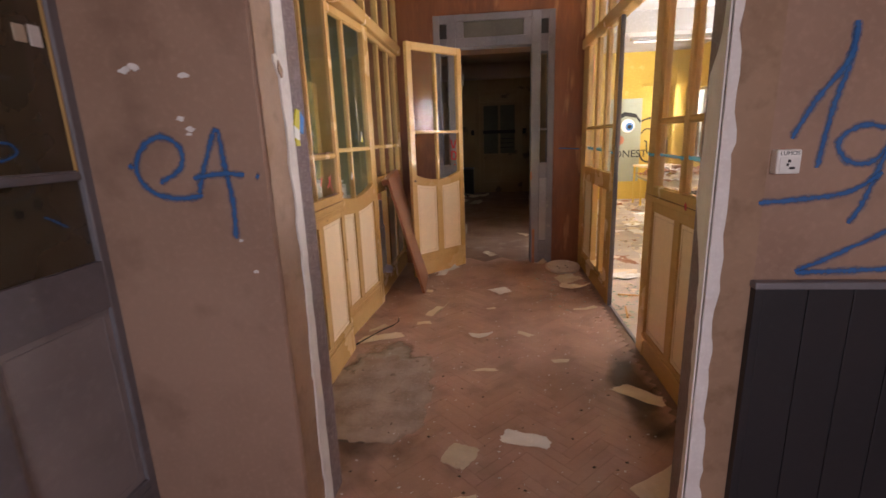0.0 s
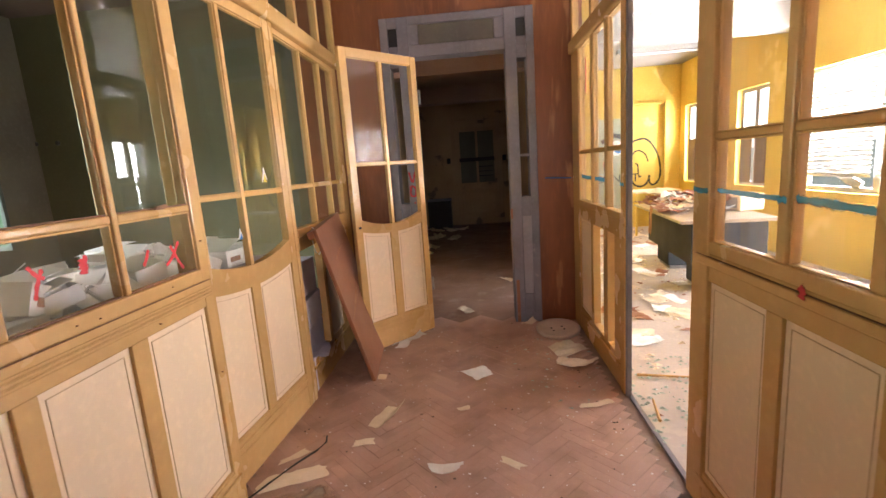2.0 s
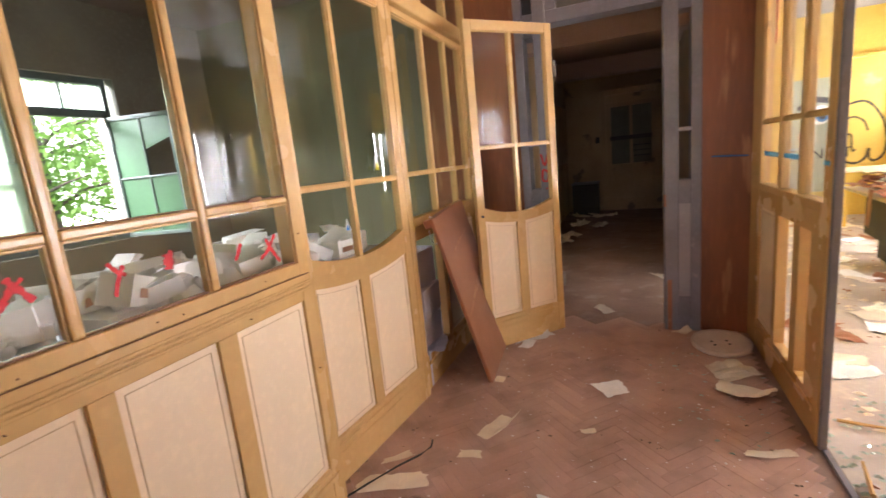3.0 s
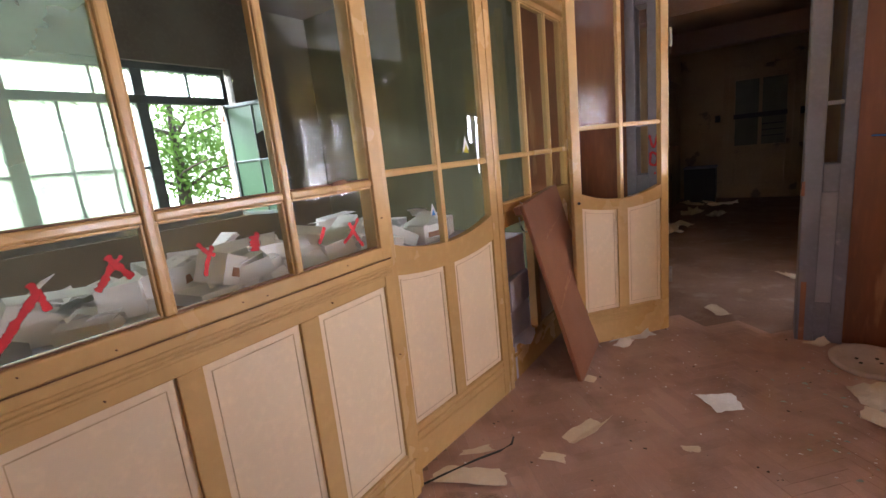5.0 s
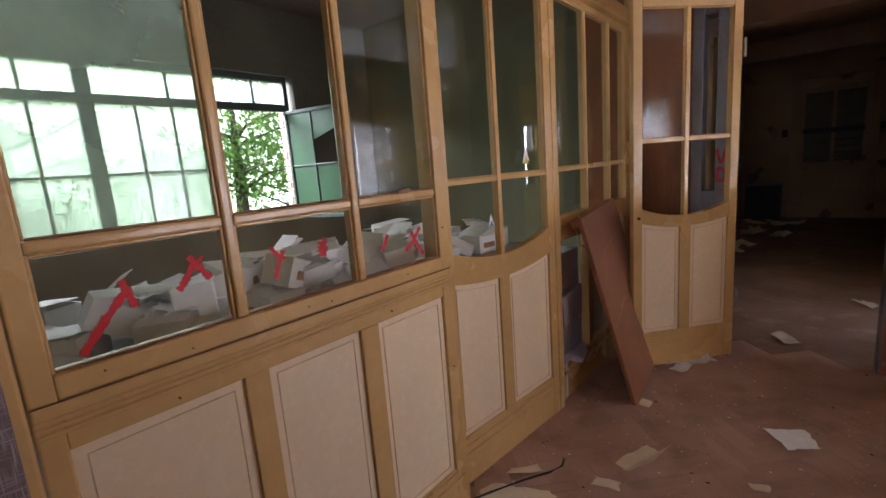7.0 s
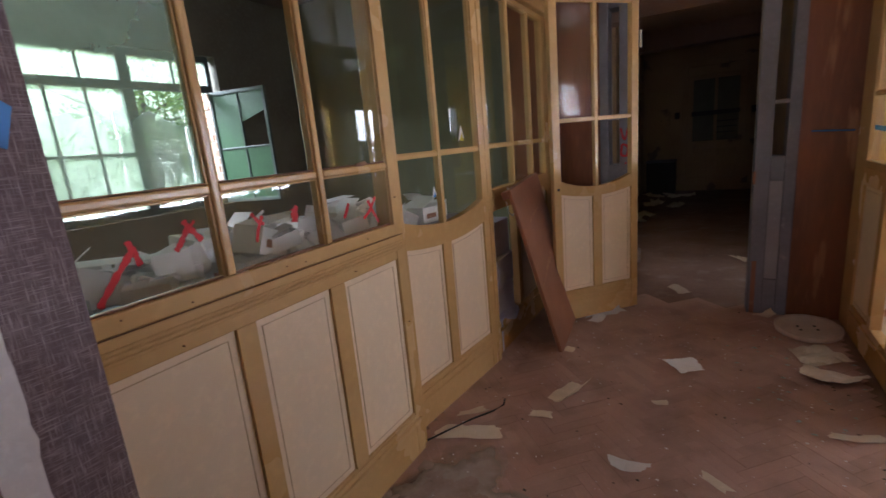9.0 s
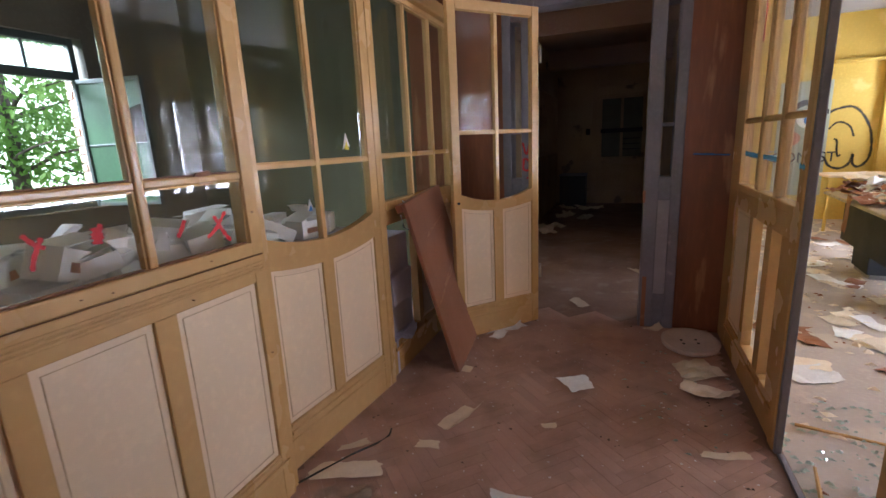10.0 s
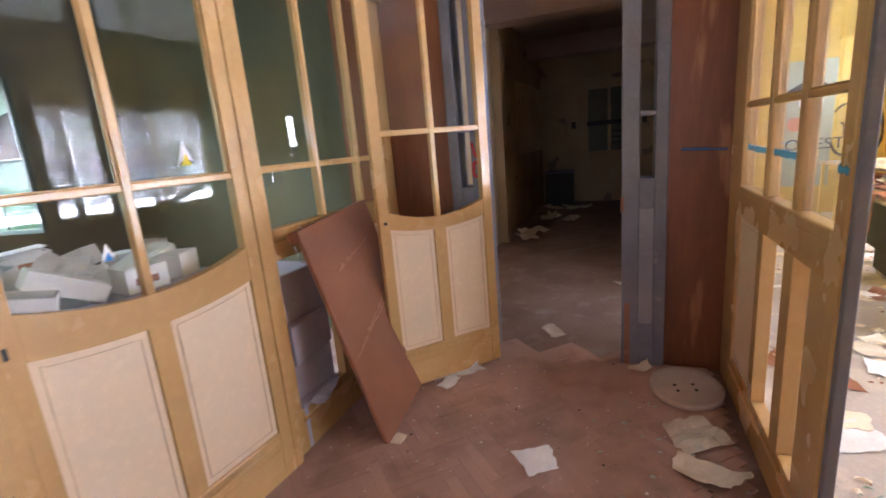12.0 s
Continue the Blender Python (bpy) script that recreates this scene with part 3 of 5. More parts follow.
part("top_rail", boxed((1.84, 0.001, 2.05), (2.868, 0.05, 2.09), 0.003), OCHRE, A)
cols = [(1.84, 2.165), (2.189, 2.518), (2.542, 2.868)]
for x0, x1 in ((2.165, 2.189), (2.518, 2.542)):
    part("mullion", boxed((x0, 0.002, 1.001), (x1, 0.045, 2.05), 0.006), OCHRE, A)
for i, (x0, x1) in enumerate(cols):
    part("muntin", boxed((x0, 0.004, 1.208), (x1, 0.042, 1.231), 0.006), OCHRE, A)
    if i != 1:
        pane(A, x0, x1, 1.231, 2.05, GLASS_MILKY if i == 0 else GLASS_GREEN, askew=-2.5 if i else 0.0)
    pane(A, x0, x1, 1.001, 1.208, GLASS_CLEAR, askew=-2.5 if i == 2 else 0.0)
    beads(A, x0, x1, 1.231, 2.05, mat=GRIME)
    beads(A, x0, x1, 1.001, 1.208, mat=GRIME)
for x0, x1 in ((2.158, 2.217), (2.5, 2.566)):
    part("panel_stile", boxed((x0, 0.001, 0.198), (x1, 0.048, 0.862), 0.002), OCHRE, A)
for x0, x1 in ((1.84, 2.158), (2.217, 2.5), (2.566, 2.868)):
    raised_panel(A, x0, x1, 0.198, 0.862)

part("chip", prism([(2.69, 1.229), (2.73, 1.228), (2.755, 1.234), (2.74, 1.244), (2.7, 1.24)], -0.002, 0.004), GRIME, A, "splintered dark chip on the bar")
for u, z in ((1.91, 0.985), (2.06, 0.972), (2.34, 0.98), (2.41, 0.975), (2.7, 0.98), (2.89, 0.6), (1.82, 1.4), (2.885, 1.1), (2.02, 0.88), (2.62, 0.885)):
    part("nail_hole", rod([(u, -0.0085, z), (u, 0.0, z)], 0.0018, 8), GROOVE, A)

door_b = thing("door_2", pose(-0.88, 3.36, 0, 0, 0, 85) @ Matrix.Translation((-3.36, 0, 0)), "ochre door just ajar with a sagging glazed sill and two cream panels", "door", kind="structure")
part("door_frame", boxed((2.925, -0.07, 0), (2.96, 0.045, 2.09), 0.005), OCHRE, door_b)
part("door_frame", boxed((3.762, 0.0, 0), (3.8, 0.04, 2.09), 0.005), OCHRE, door_b)
glazed_leaf(door_b, 2.963, 3.757, 2.085, OCHRE, None, GLASS_GREEN, stile=0.057, top_rail=0.045, sill=0.975, dip=0.058, bottom=0.002, muntin=1.238, panel_top=0.853, panel_bottom=0.207, mid=3.343)
part("lock_plate", boxed((2.975, -0.004, 0.875), (2.99, 0.0, 0.905), 0.001), BLACK, door_b)

C = thing("glazed_partition", pose(-0.87, 0, 0, 0, 0, 90), "ochre glazed partition with a kicked-out lower panel", "partition")
part("stile", boxed((3.802, 0, 0), (3.868, 0.05, 2.09), 0.004), OCHRE, C)
part("stile", boxed((4.87, 0, 0), (4.99, 0.05, 2.09), 0.004), OCHRE, C)
part("sill_rail", boxed((3.868, -0.003, 0.955), (4.87, 0.05, 1.005), 0.005), OCHRE, C)
part("middle_rail", boxed((3.868, 0.001, 0.878), (4.87, 0.05, 0.955), 0.003), OCHRE, C)
part("bottom_rail", boxed((3.868, 0.001, 0), (4.87, 0.05, 0.2), 0.003), OCHRE, C)
part("rail_moulding", boxed((3.868, -0.008, 0.145), (4.87, 0.001, 0.165), 0.003), OCHRE, C)
part("top_rail", boxed((3.868, 0.001, 2.06), (4.87, 0.05, 2.09), 0.003), OCHRE, C)
for x0, x1 in ((4.227, 4.252), (4.583, 4.608)):
    part("mullion", boxed((x0, 0.002, 1.005), (x1, 0.045, 2.06), 0.007), OCHRE, C)
for x0, x1 in ((3.868, 4.227), (4.252, 4.583), (4.608, 4.87)):
    part("muntin", boxed((x0, 0.004, 1.231), (x1, 0.042, 1.254), 0.006), OCHRE, C)
    pane(C, x0, x1, 1.254, 2.06, GLASS_GREEN, askew=-2.5)
    pane(C, x0, x1, 1.005, 1.231, GLASS_GREEN)
    beads(C, x0, x1, 1.254, 2.06, mat=OCHRE)
for x0, x1 in ((4.22, 4.28), (4.56, 4.62)):
    part("panel_stile", boxed((x0, 0.001, 0.2), (x1, 0.048, 0.878), 0.002), OCHRE, C)
raised_panel(C, 4.28, 4.56, 0.2, 0.878)
raised_panel(C, 4.62, 4.87, 0.2, 0.878)


def transom(m, u0, u1, posts, label, bottom=2.09, top=CEIL, rail=0.085, thick=0.06):
    t = thing("transom_window", m, label, "transom")
    part("rail", boxed((u0, -0.022, bottom), (u1, thick, bottom + rail), 0.01), OCHRE, t)
    part("rail", boxed((u0, -0.01, top - 0.1), (u1, thick, top), 0.004), OCHRE, t)
    edges = sorted(posts)
    for p in edges:
        part("post", boxed((p - 0.02, 0.0, bottom + rail), (p + 0.02, 0.05, top - 0.1), 0.005), OCHRE, t)
    for p, q in zip(edges, edges[1:]):
        pane(t, p + 0.02, q - 0.02, bottom + rail, top - 0.1, GLASS_GREEN if m is LEFT_FRAME else GLASS_CLEAR)
    return t


transom(LEFT_FRAME, 1.762, 4.99, [1.785, 2.165, 2.52, 2.92, 3.36, 3.8, 4.2, 4.6, 4.965], "ochre transom lights above the garden-side partition")

# ---- glazed partition, office side ----
N = thing("glazed_partition", RIGHT_FRAME, "ochre glazed partition with cream panels and a blue spray line", "partition")
y = lambda v: 5.0 - v
part("stile", boxed((y(2.995), -0.005, 0), (y(2.885), 0.05, 2.05), 0.006), OCHRE, N)
part("stile", boxed((y(1.86), 0, 0), (y(1.725), 0.05, 2.05), 0.004), OCHRE, N)
part("sill_rail", boxed((y(2.885), -0.004, 0.957), (y(1.86), 0.05, 0.998), 0.005), OCHRE, N)
part("sill_moulding", boxed((y(2.96), -0.008, 0.915), (y(1.8), 0.0, 0.945), 0.005), OCHRE, N)
part("groove", boxed((y(2.96), -0.0082, 0.9473), (y(1.8), -0.002, 0.949)), GROOVE, N, "thin dark line in the joint under the sill")
part("middle_rail", boxed((y(2.885), 0.001, 0.862), (y(1.86), 0.05, 0.957), 0.003), OCHRE, N)
part("bottom_rail", boxed((y(2.885), 0.001, 0), (y(1.86), 0.05, 0.15), 0.003), OCHRE, N)
part("rail_moulding", boxed((y(2.92), -0.01, 0.1), (y(1.86), 0.001, 0.13), 0.004), OCHRE, N)
for v in (2.537, 2.25):
    part("mullion", boxed((y(v + 0.02), 0.002, 0.998), (y(v - 0.02), 0.045, 2.05), 0.007), OCHRE, N)
for a, b in ((2.885, 2.557), (2.517, 2.27), (2.23, 1.86)):
    part("muntin", boxed((y(a), 0.004, 1.324), (y(b), 0.042, 1.347), 0.007), OCHRE, N)
    pane(N, y(a), y(b), 1.347, 2.05, GLASS_CLEAR)
    pane(N, y(a), y(b), 0.998, 1.324, GLASS_CLEAR)
    beads(N, y(a), y(b), 1.347, 2.05, mat=OCHRE)
    beads(N, y(a), y(b), 0.998, 1.324, mat=OCHRE)
part("panel_stile", boxed((y(2.576), 0.001, 0.15), (y(2.51), 0.048, 0.862), 0.002), OCHRE, N)
part("panel_stile", boxed((y(2.211), 0.001, 0.15), (y(2.144), 0.048, 0.862), 0.002), OCHRE, N)
for a, b in ((2.885, 2.576), (2.51, 2.211), (2.144, 1.86)):
    raised_panel(N, y(a), y(b), 0.15, 0.862)

F = thing("glazed_partition", RIGHT_FRAME, "ochre glazed partition with two broken-out lower panels", "partition")
part("post", boxed((y(3.80), -0.006, 0), (y(3.735), 0.03, 2.05), 0.006), OCHRE, F)
part("edge_strip", boxed((y(3.735), 0.0, 0), (y(3.712), 0.028, 2.05), 0.004), GREY, F, "worn grey-painted post edge")
part("stile", boxed((y(4.99), 0, 0), (y(4.78), 0.05, 2.05), 0.004), OCHRE, F)
part("sill_rail", boxed((y(4.78), -0.004, 0.957), (y(3.80), 0.05, 0.998), 0.006), OCHRE, F)
part("middle_rail", boxed((y(4.78), 0.001, 0.862), (y(3.80), 0.05, 0.957), 0.003), OCHRE, F)
part("bottom_rail", boxed((y(4.78), 0.001, 0), (y(3.80), 0.05, 0.175), 0.003), OCHRE, F)
part("rail_moulding", boxed((y(4.78), -0.01, 0.12), (y(3.80), 0.001, 0.145), 0.004), OCHRE, F)
for v in (4.425, 4.11):
    part("mullion", boxed((y(v + 0.02), 0.002, 0.998), (y(v - 0.02), 0.045, 2.05), 0.007), OCHRE, F)
for a, b in ((4.78, 4.445), (4.405, 4.13), (4.09, 3.80)):
    part("muntin", boxed((y(a), 0.004, 1.324), (y(b), 0.042, 1.347), 0.007), OCHRE, F)
    pane(F, y(a), y(b), 1.347, 2.05, GLASS_CLEAR)
    pane(F, y(a), y(b), 0.998, 1.324, GLASS_CLEAR)
    beads(F, y(a), y(b), 1.347, 2.05, mat=OCHRE)
part("panel_stile", boxed((y(4.46), 0.001, 0.175), (y(4.40), 0.048, 0.862), 0.002), OCHRE, F)
part("panel_stile", boxed((y(4.155), 0.001, 0.175), (y(4.07), 0.048, 0.862), 0.002), OCHRE, F)
part("panel_stile", boxed((y(3.93), 0.001, 0.175), (y(3.80), 0.048, 0.862), 0.002), OCHRE, F)
raised_panel(F, y(4.78), y(4.46), 0.175, 0.862)
transom(RIGHT_FRAME, y(4.99), y(1.725), [y(v) for v in (4.965, 4.42, 4.1, 3.76, 3.36, 3.0, 2.537, 2.25, 1.745)], "ochre transom lights above the office-side partition", bottom=2.05)
structure("threshold", boxed((0.925, 3.02, -0.004), (0.948, 3.71, 0.008), 0.003), GREY, "worn grey threshold strip in the floor")

# ---- end wall with the grey doorway ----
bm = bmesh.new()
box(bm, (-1.2, END, -0.1), (-0.502, END + 0.12, CEIL))
box(bm, (0.647, END, -0.1), (1.0, END + 0.12, CEIL))
box(bm, (-0.502, END, 2.425), (0.647, END + 0.12, CEIL))
wall_end = structure("wall_end", bm, PLY, "end wall of dark varnished plywood panels")
G = thing("door_frame", pose(0, END, 0), "chipped lilac-grey doorway with side lights and a transom panel", "doorway", kind="structure")
for x0, x1 in ((-0.5, -0.44), (-0.37, -0.285), (0.43, 0.515), (0.585, 0.645)):
    part("post", boxed((x0, -0.022, 0), (x1, 0.13, 2.42), 0.006), GREY, G)
part("head", boxed((-0.285, -0.018, 2.13), (0.43, 0.13, 2.215), 0.005), GREY, G)
part("head", boxed((-0.285, -0.018, 2.36), (0.43, 0.13, 2.42), 0.005), GREY, G)
part("head", boxed((-0.285, -0.018, 2.215), (-0.21, 0.13, 2.36), 0.005), GREY, G)
part("head", boxed((0.355, -0.018, 2.215), (0.43, 0.13, 2.36), 0.005), GREY, G)
part("panel", boxed((-0.21, 0.0, 2.215), (0.355, 0.02, 2.36)), material("dark_olive_panel", (0.12, 0.11, 0.085), (0.08, 0.075, 0.06), rough=0.4, scale=4, grain=40, bump=0.05), G, "dull olive transom panel")
for x0, x1 in ((-0.44, -0.37), (0.515, 0.585)):
    for z0, z1 in ((0.0, 0.24), (0.875, 1.03), (2.06, 2.215), (2.345, 2.42)):
        part("rail", boxed((x0, -0.016, z0), (x1, 0.12, z1), 0.004), GREY, G)
    part("panel", boxed((x0, -0.004, 0.24), (x1, 0.02, 0.875)), GREY_PALE, G, "pale grey side panel")
    part("muntin", boxed((x0, -0.004, 1.338), (x1, 0.05, 1.36), 0.004), GREY_PALE, G)
    pane(G, x0, x1, 1.03, 1.338, GLASS_CLEAR)
    pane(G, x0, x1, 1.36, 2.06, GLASS_CLEAR)
    part("panel", boxed((x0, 0.0, 2.215), (x1, 0.02, 2.345)), BLACK, G, "small dark upper panel")
part("strap", boxed((0.424, -0.026, 0.86), (0.44, -0.02, 0.94), 0.001), BOARD, G, "rusty brown latch plate")
part("red_paint_smear", boxed((0.446, -0.0245, 0.0), (0.472, -0.0215, 0.36), 0.001), BOARD, G, "bare brown wood where paint is chipped")

door_d = thing("door_3", pose(-0.662, 4.361, 0, 0, 0, 48.8), "open ochre door with four panes, standing half across the corridor", "door", kind="structure")
glazed_leaf(door_d, 0, 0.655, 2.10, OCHRE, None, GLASS_CLEAR, muntin=1.352, sill=0.98, dip=0.055, panel_top=0.895, panel_bottom=0.24, stile=0.055, top_rail=0.06, glazed=(0,))
for z in (0.4, 1.82):
    part("hinge", rod([(0.661, -0.008, z - 0.05), (0.661, -0.008, z + 0.05)], 0.009), STEEL, door_d, "steel hinge")
part("lock", rod([(0.03, 0.0, 0.93), (0.03, -0.012, 0.93)], 0.008), BLACK, door_d)

# ---- green room ----
# Outer wall in one dark olive-brown mix of two tones.
garden_wall = thing("wall_garden", Matrix.Identity(4), "dark olive-brown outer wall with a wide window", "wall", kind="structure")
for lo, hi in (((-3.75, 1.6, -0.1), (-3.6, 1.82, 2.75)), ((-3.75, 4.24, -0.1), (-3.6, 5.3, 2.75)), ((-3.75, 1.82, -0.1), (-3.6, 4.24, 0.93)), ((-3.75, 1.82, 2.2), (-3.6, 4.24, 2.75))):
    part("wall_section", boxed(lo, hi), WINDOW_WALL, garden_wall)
structure("wall_green_end", boxed((-3.6, 5.15, -0.1), (-0.9, 5.3, 2.75)), GREEN, "green painted end wall of the garden room")
structure("wall_green_near", boxed((-3.6, 1.6, -0.1), (-1.19, 1.755, 2.75)), GREEN, "green painted near wall of the garden room")
reveal = thing("wall_reveal", Matrix.Identity(4), "rough bare brick window reveal", "wall", kind="structure")
part("mortar", boxed((-3.735, 4.155, 0.93), (-3.615, 4.24, 1.9)), PLASTER, reveal)
rnd = random.Random(6)
for i in range(14):
    z = 0.935 + i * 0.069
    off = 0.03 if i % 2 else 0.0
    for x0, x1 in ((-3.74, -3.68 + off), (-3.67 + off, -3.61)):
        d = rnd.uniform(0, 0.006)
        part("brick", boxed((x0, 4.14 + d, z), (x1 + d, 4.23, z + 0.058), 0.004), BRICK, reveal)
structure("wall_over_partition", boxed((-1.2, 1.755, CEIL), (-0.86, 5.15, 2.95)), DIM, "strip of wall above the partition")

W = thing("window_1", pose(-3.66, 0, 0, 0, 0, 90), "wide dark iron window with milky panes and an open casement", "window", kind="structure")
for u0, u1, z0, z1 in ((1.82, 1.86, 0.93, 2.2), (4.16, 4.2, 1.9, 2.2), (1.86, 4.16, 0.93, 0.99), (1.86, 4.16, 2.15, 2.2), (1.86, 4.16, 1.9, 1.96), (2.63, 2.72, 0.99, 1.9), (2.63, 2.72, 1.96, 2.15), (3.45, 3.53, 0.99, 1.9), (3.45, 3.53, 1.96, 2.15)):
    part("window_frame", boxed((u0, -0.02, z0), (u1, 0.04, z1), 0.004), IRON, W)
for a, b in ((1.86, 2.63), (2.72, 3.45)):
    xs = [a, a + (b - a) / 3, a + 2 * (b - a) / 3, b]
    for u in xs[1:3]:
        part("glazing_bar", boxed((u - 0.009, -0.008, 0.99), (u + 0.009, 0.02, 1.9), 0.003), IRON, W)
    part("glazing_bar", boxed((a, -0.009, 1.41), (b, 0.021, 1.43), 0.003), IRON, W)
    part("glazing_bar", boxed(((a + b) / 2 + 0.1, -0.008, 1.96), ((a + b) / 2 + 0.118, 0.02, 2.15), 0.003), IRON, W)
    for p, q in zip(xs, xs[1:]):
        for z0, z1 in ((0.99, 1.41), (1.43, 1.9)):
            pane(W, p, q, z0, z1, GLASS_WINDOW, 0.006)
    pane(W, a, b, 1.96, 2.15, GLASS_WINDOW, 0.006)
part("glazing_bar", boxed((3.86, -0.008, 1.96), (3.878, 0.02, 2.15), 0.003), IRON, W)
pane(W, 3.53, 4.16, 1.96, 2.15, GLASS_WINDOW, 0.006)
casement = part("casement", boxed((0, -0.015, 0.0), (0.025, 0.015, 0.95), 0.003), IRON, W, "inward-open green casement with a broken pane")
casement.matrix_local = pose(4.12, -0.065, 0.94, 0, 0, -78)
for a, b in (((0.55, -0.015, 0), (0.575, 0.015, 0.95)), ((0.025, -0.014, 0.0), (0.55, 0.014, 0.03)), ((0.025, -0.014, 0.92), (0.55, 0.014, 0.95)), ((0.025, -0.012, 0.46), (0.55, 0.012, 0.475)), ((0.29, -0.012, 0.03), (0.302, 0.012, 0.92))):
    part("casement_bar", boxed(a, b, 0.003), IRON, casement)
for x0, x1, z0, z1 in ((0.025, 0.29, 0.03, 0.46), (0.302, 0.55, 0.03, 0.46), (0.025, 0.29, 0.475, 0.92)):
    part("painted_pane", boxed((x0, -0.003, z0), (x1, 0.003, z1)), GREEN_GLOSS, casement)
part("painted_pane", prism([(0.302, 0.68), (0.55, 0.76), (0.55, 0.92), (0.302, 0.92)], -0.003, 0.003), GREEN_GLOSS, casement, "jagged broken green pane")

# ---- office (yellow) ----
bm = bmesh.new()
box(bm, (0.97, 9.8, -0.1), (3.9, 9.95, 2.95))
structure("wall_office_far", bm, YELLOW, "yellow painted far wall with black graffiti")
bm = bmesh.new()
box(bm, (3.76, 1.6, -0.1), (3.9, 3.4, 2.95))
box(bm, (3.76, 6.78, -0.1), (3.9, 7.38, 2.95))
box(bm, (3.76, 8.06, -0.1), (3.9, 8.94, 2.95))
box(bm, (3.76, 9.62, -0.1), (3.9, 9.8, 2.95))
for a, b in ((3.4, 6.78), (7.38, 8.06), (8.94, 9.62)):
    box(bm, (3.76, a, -0.1), (3.9, b, 0.78))
    box(bm, (3.76, a, 2.04), (3.9, b, 2.95))
structure("wall_office_windows", bm, YELLOW, "yellow painted window wall")
structure("wall_office_near", boxed((2.0, 1.6, -0.1), (3.76, 1.72, 2.95)), YELLOW, "yellow painted near wall")
# The gap from y 5.3 to 6.5 is added to light the back corridor.
bm = boxed((0.97, 5.0, -0.1), (1.06, 5.3, 2.95))
box(bm, (0.97, 6.5, -0.1), (1.06, 9.8, 2.95))
box(bm, (0.97, 5.3, 2.1), (1.06, 6.5, 2.95))
structure("wall_office_corridor", bm, YELLOW, "yellow painted wall with an added opening to the back corridor")
structure("wall_over_office_partition", boxed((0.93, 1.72, CEIL), (1.0, 5.0, 2.95)), WHITE, "strip of wall above the office partition")


def blind_window(name, y0, y1, mullions, slat_from, slat_to, label, slat_mat, tilt=60):
    w = thing(name, pose(3.8, 0, 0, 0, 0, 90), label, "window", kind="structure")
    for u0, u1, z0, z1 in ((y0, y0 + 0.05, 0.78, 2.04), (y1 - 0.05, y1, 0.78, 2.04), (y0 + 0.05, y1 - 0.05, 0.78, 0.83), (y0 + 0.05, y1 - 0.05, 1.99, 2.04)):
        part("window_frame", boxed((u0, -0.03, z0), (u1, -0.075, z1), 0.004), GREY_PALE, w)
    for u in mullions:
        part("mullion", boxed((u - 0.04, -0.03, 0.83), (u + 0.04, -0.075, 1.99), 0.004), GREY_PALE, w)
    edges = [y0 + 0.05, *mullions, y1 - 0.05]
    for a, b in zip(edges, edges[1:]):
        z = slat_from
        while z < slat_to:
            slat = part("slat", boxed((a + (0.04 if a in mullions else 0.002), -0.022, -0.001), (b - (0.04 if b in mullions else 0.002), 0.022, 0.001)), slat_mat, w)
            slat.matrix_local = pose(0, 0.0, z, tilt, 0, 0)
            z += 0.044
    return w


near_window = blind_window("window_2", 3.4, 6.78, [4.2, 5.0, 5.85], 0.95, 1.98, "office window behind half-lowered venetian blinds", BLIND)
part("fallen_slats", prism([(6.56, 1.1), (6.5, 1.0), (6.05, 0.8), (6.0, 0.88)], -0.05, -0.03), BLIND, near_window, "bent fallen bundle of blind slats")
BROWN_BLIND = material("brown_blind", (0.14, 0.08, 0.05), (0.1, 0.055, 0.035), rough=0.6, scale=6, grain=50, bump=0.05)
blind_window("window_3", 7.38, 8.06, [7.72], 0.84, 1.5, "office window with brown blinds closed below", BROWN_BLIND, 82)
blind_window("window_5", 8.94, 9.62, [9.28], 0.84, 1.5, "far office window with brown blinds closed below", BROWN_BLIND, 82)

# ---- back corridor ----
bm = bmesh.new()
box(bm, (-1.12, 5.115, -0.1), (-1.0, 8.05, 2.8))
box(bm, (-1.06, 8.05, -0.1), (-1.0, 9.3, 2.8))
box(bm, (-1.06, 9.3, -0.1), (-1.0, 11.6, 1.03))
box(bm, (-1.06, 9.3, 2.1), (-1.0, 11.6, 2.8))
box(bm, (-1.0, 8.0, 0), (-0.9, 8.12, 2.8))
structure("wall_back_left", bm, DIM, "grimy cream back corridor wall with an added unseen opening with a barred light")
# Same added gap, out of view, so office light reaches the corridor.
bm = boxed((0.955, 5.115, -0.1), (0.97, 5.3, 2.8))
box(bm, (0.955, 6.5, -0.1), (0.97, 11.6, 2.8))
box(bm, (0.955, 5.3, 2.1), (0.97, 6.5, 2.8))
structure("wall_back_right", bm, DIM, "grimy cream back corridor wall with an added unseen opening")
structure("wall_back_end", boxed((-1.2, 11.6, -0.1), (1.2, 11.75, 2.98)), DIM, "grimy cream wall at the corridor's end")
# Added block that keeps sky light from coming through the bars.
structure("wall_back_light", boxed((-1.3, 9.2, 0.9), (-1.1, 11.7, 2.3)), GREY, "added dark block behind the barred light")
back_light = thing("window_4", pose(-1.03, 0, 0, 0, 0, 90), "barred borrowed light in the back corridor wall", "window", kind="structure")
for i in range(9):
    u = 9.36 + i * 0.27
    part("bar", boxed((u - 0.025, -0.03, 1.03), (u + 0.025, 0.03, 2.1), 0.004), DIM, back_light)
far_door = thing("door_4", pose(-0.32, 11.58, 0), "grimy cream door with pale green panes at the corridor's end", "door", kind="structure")
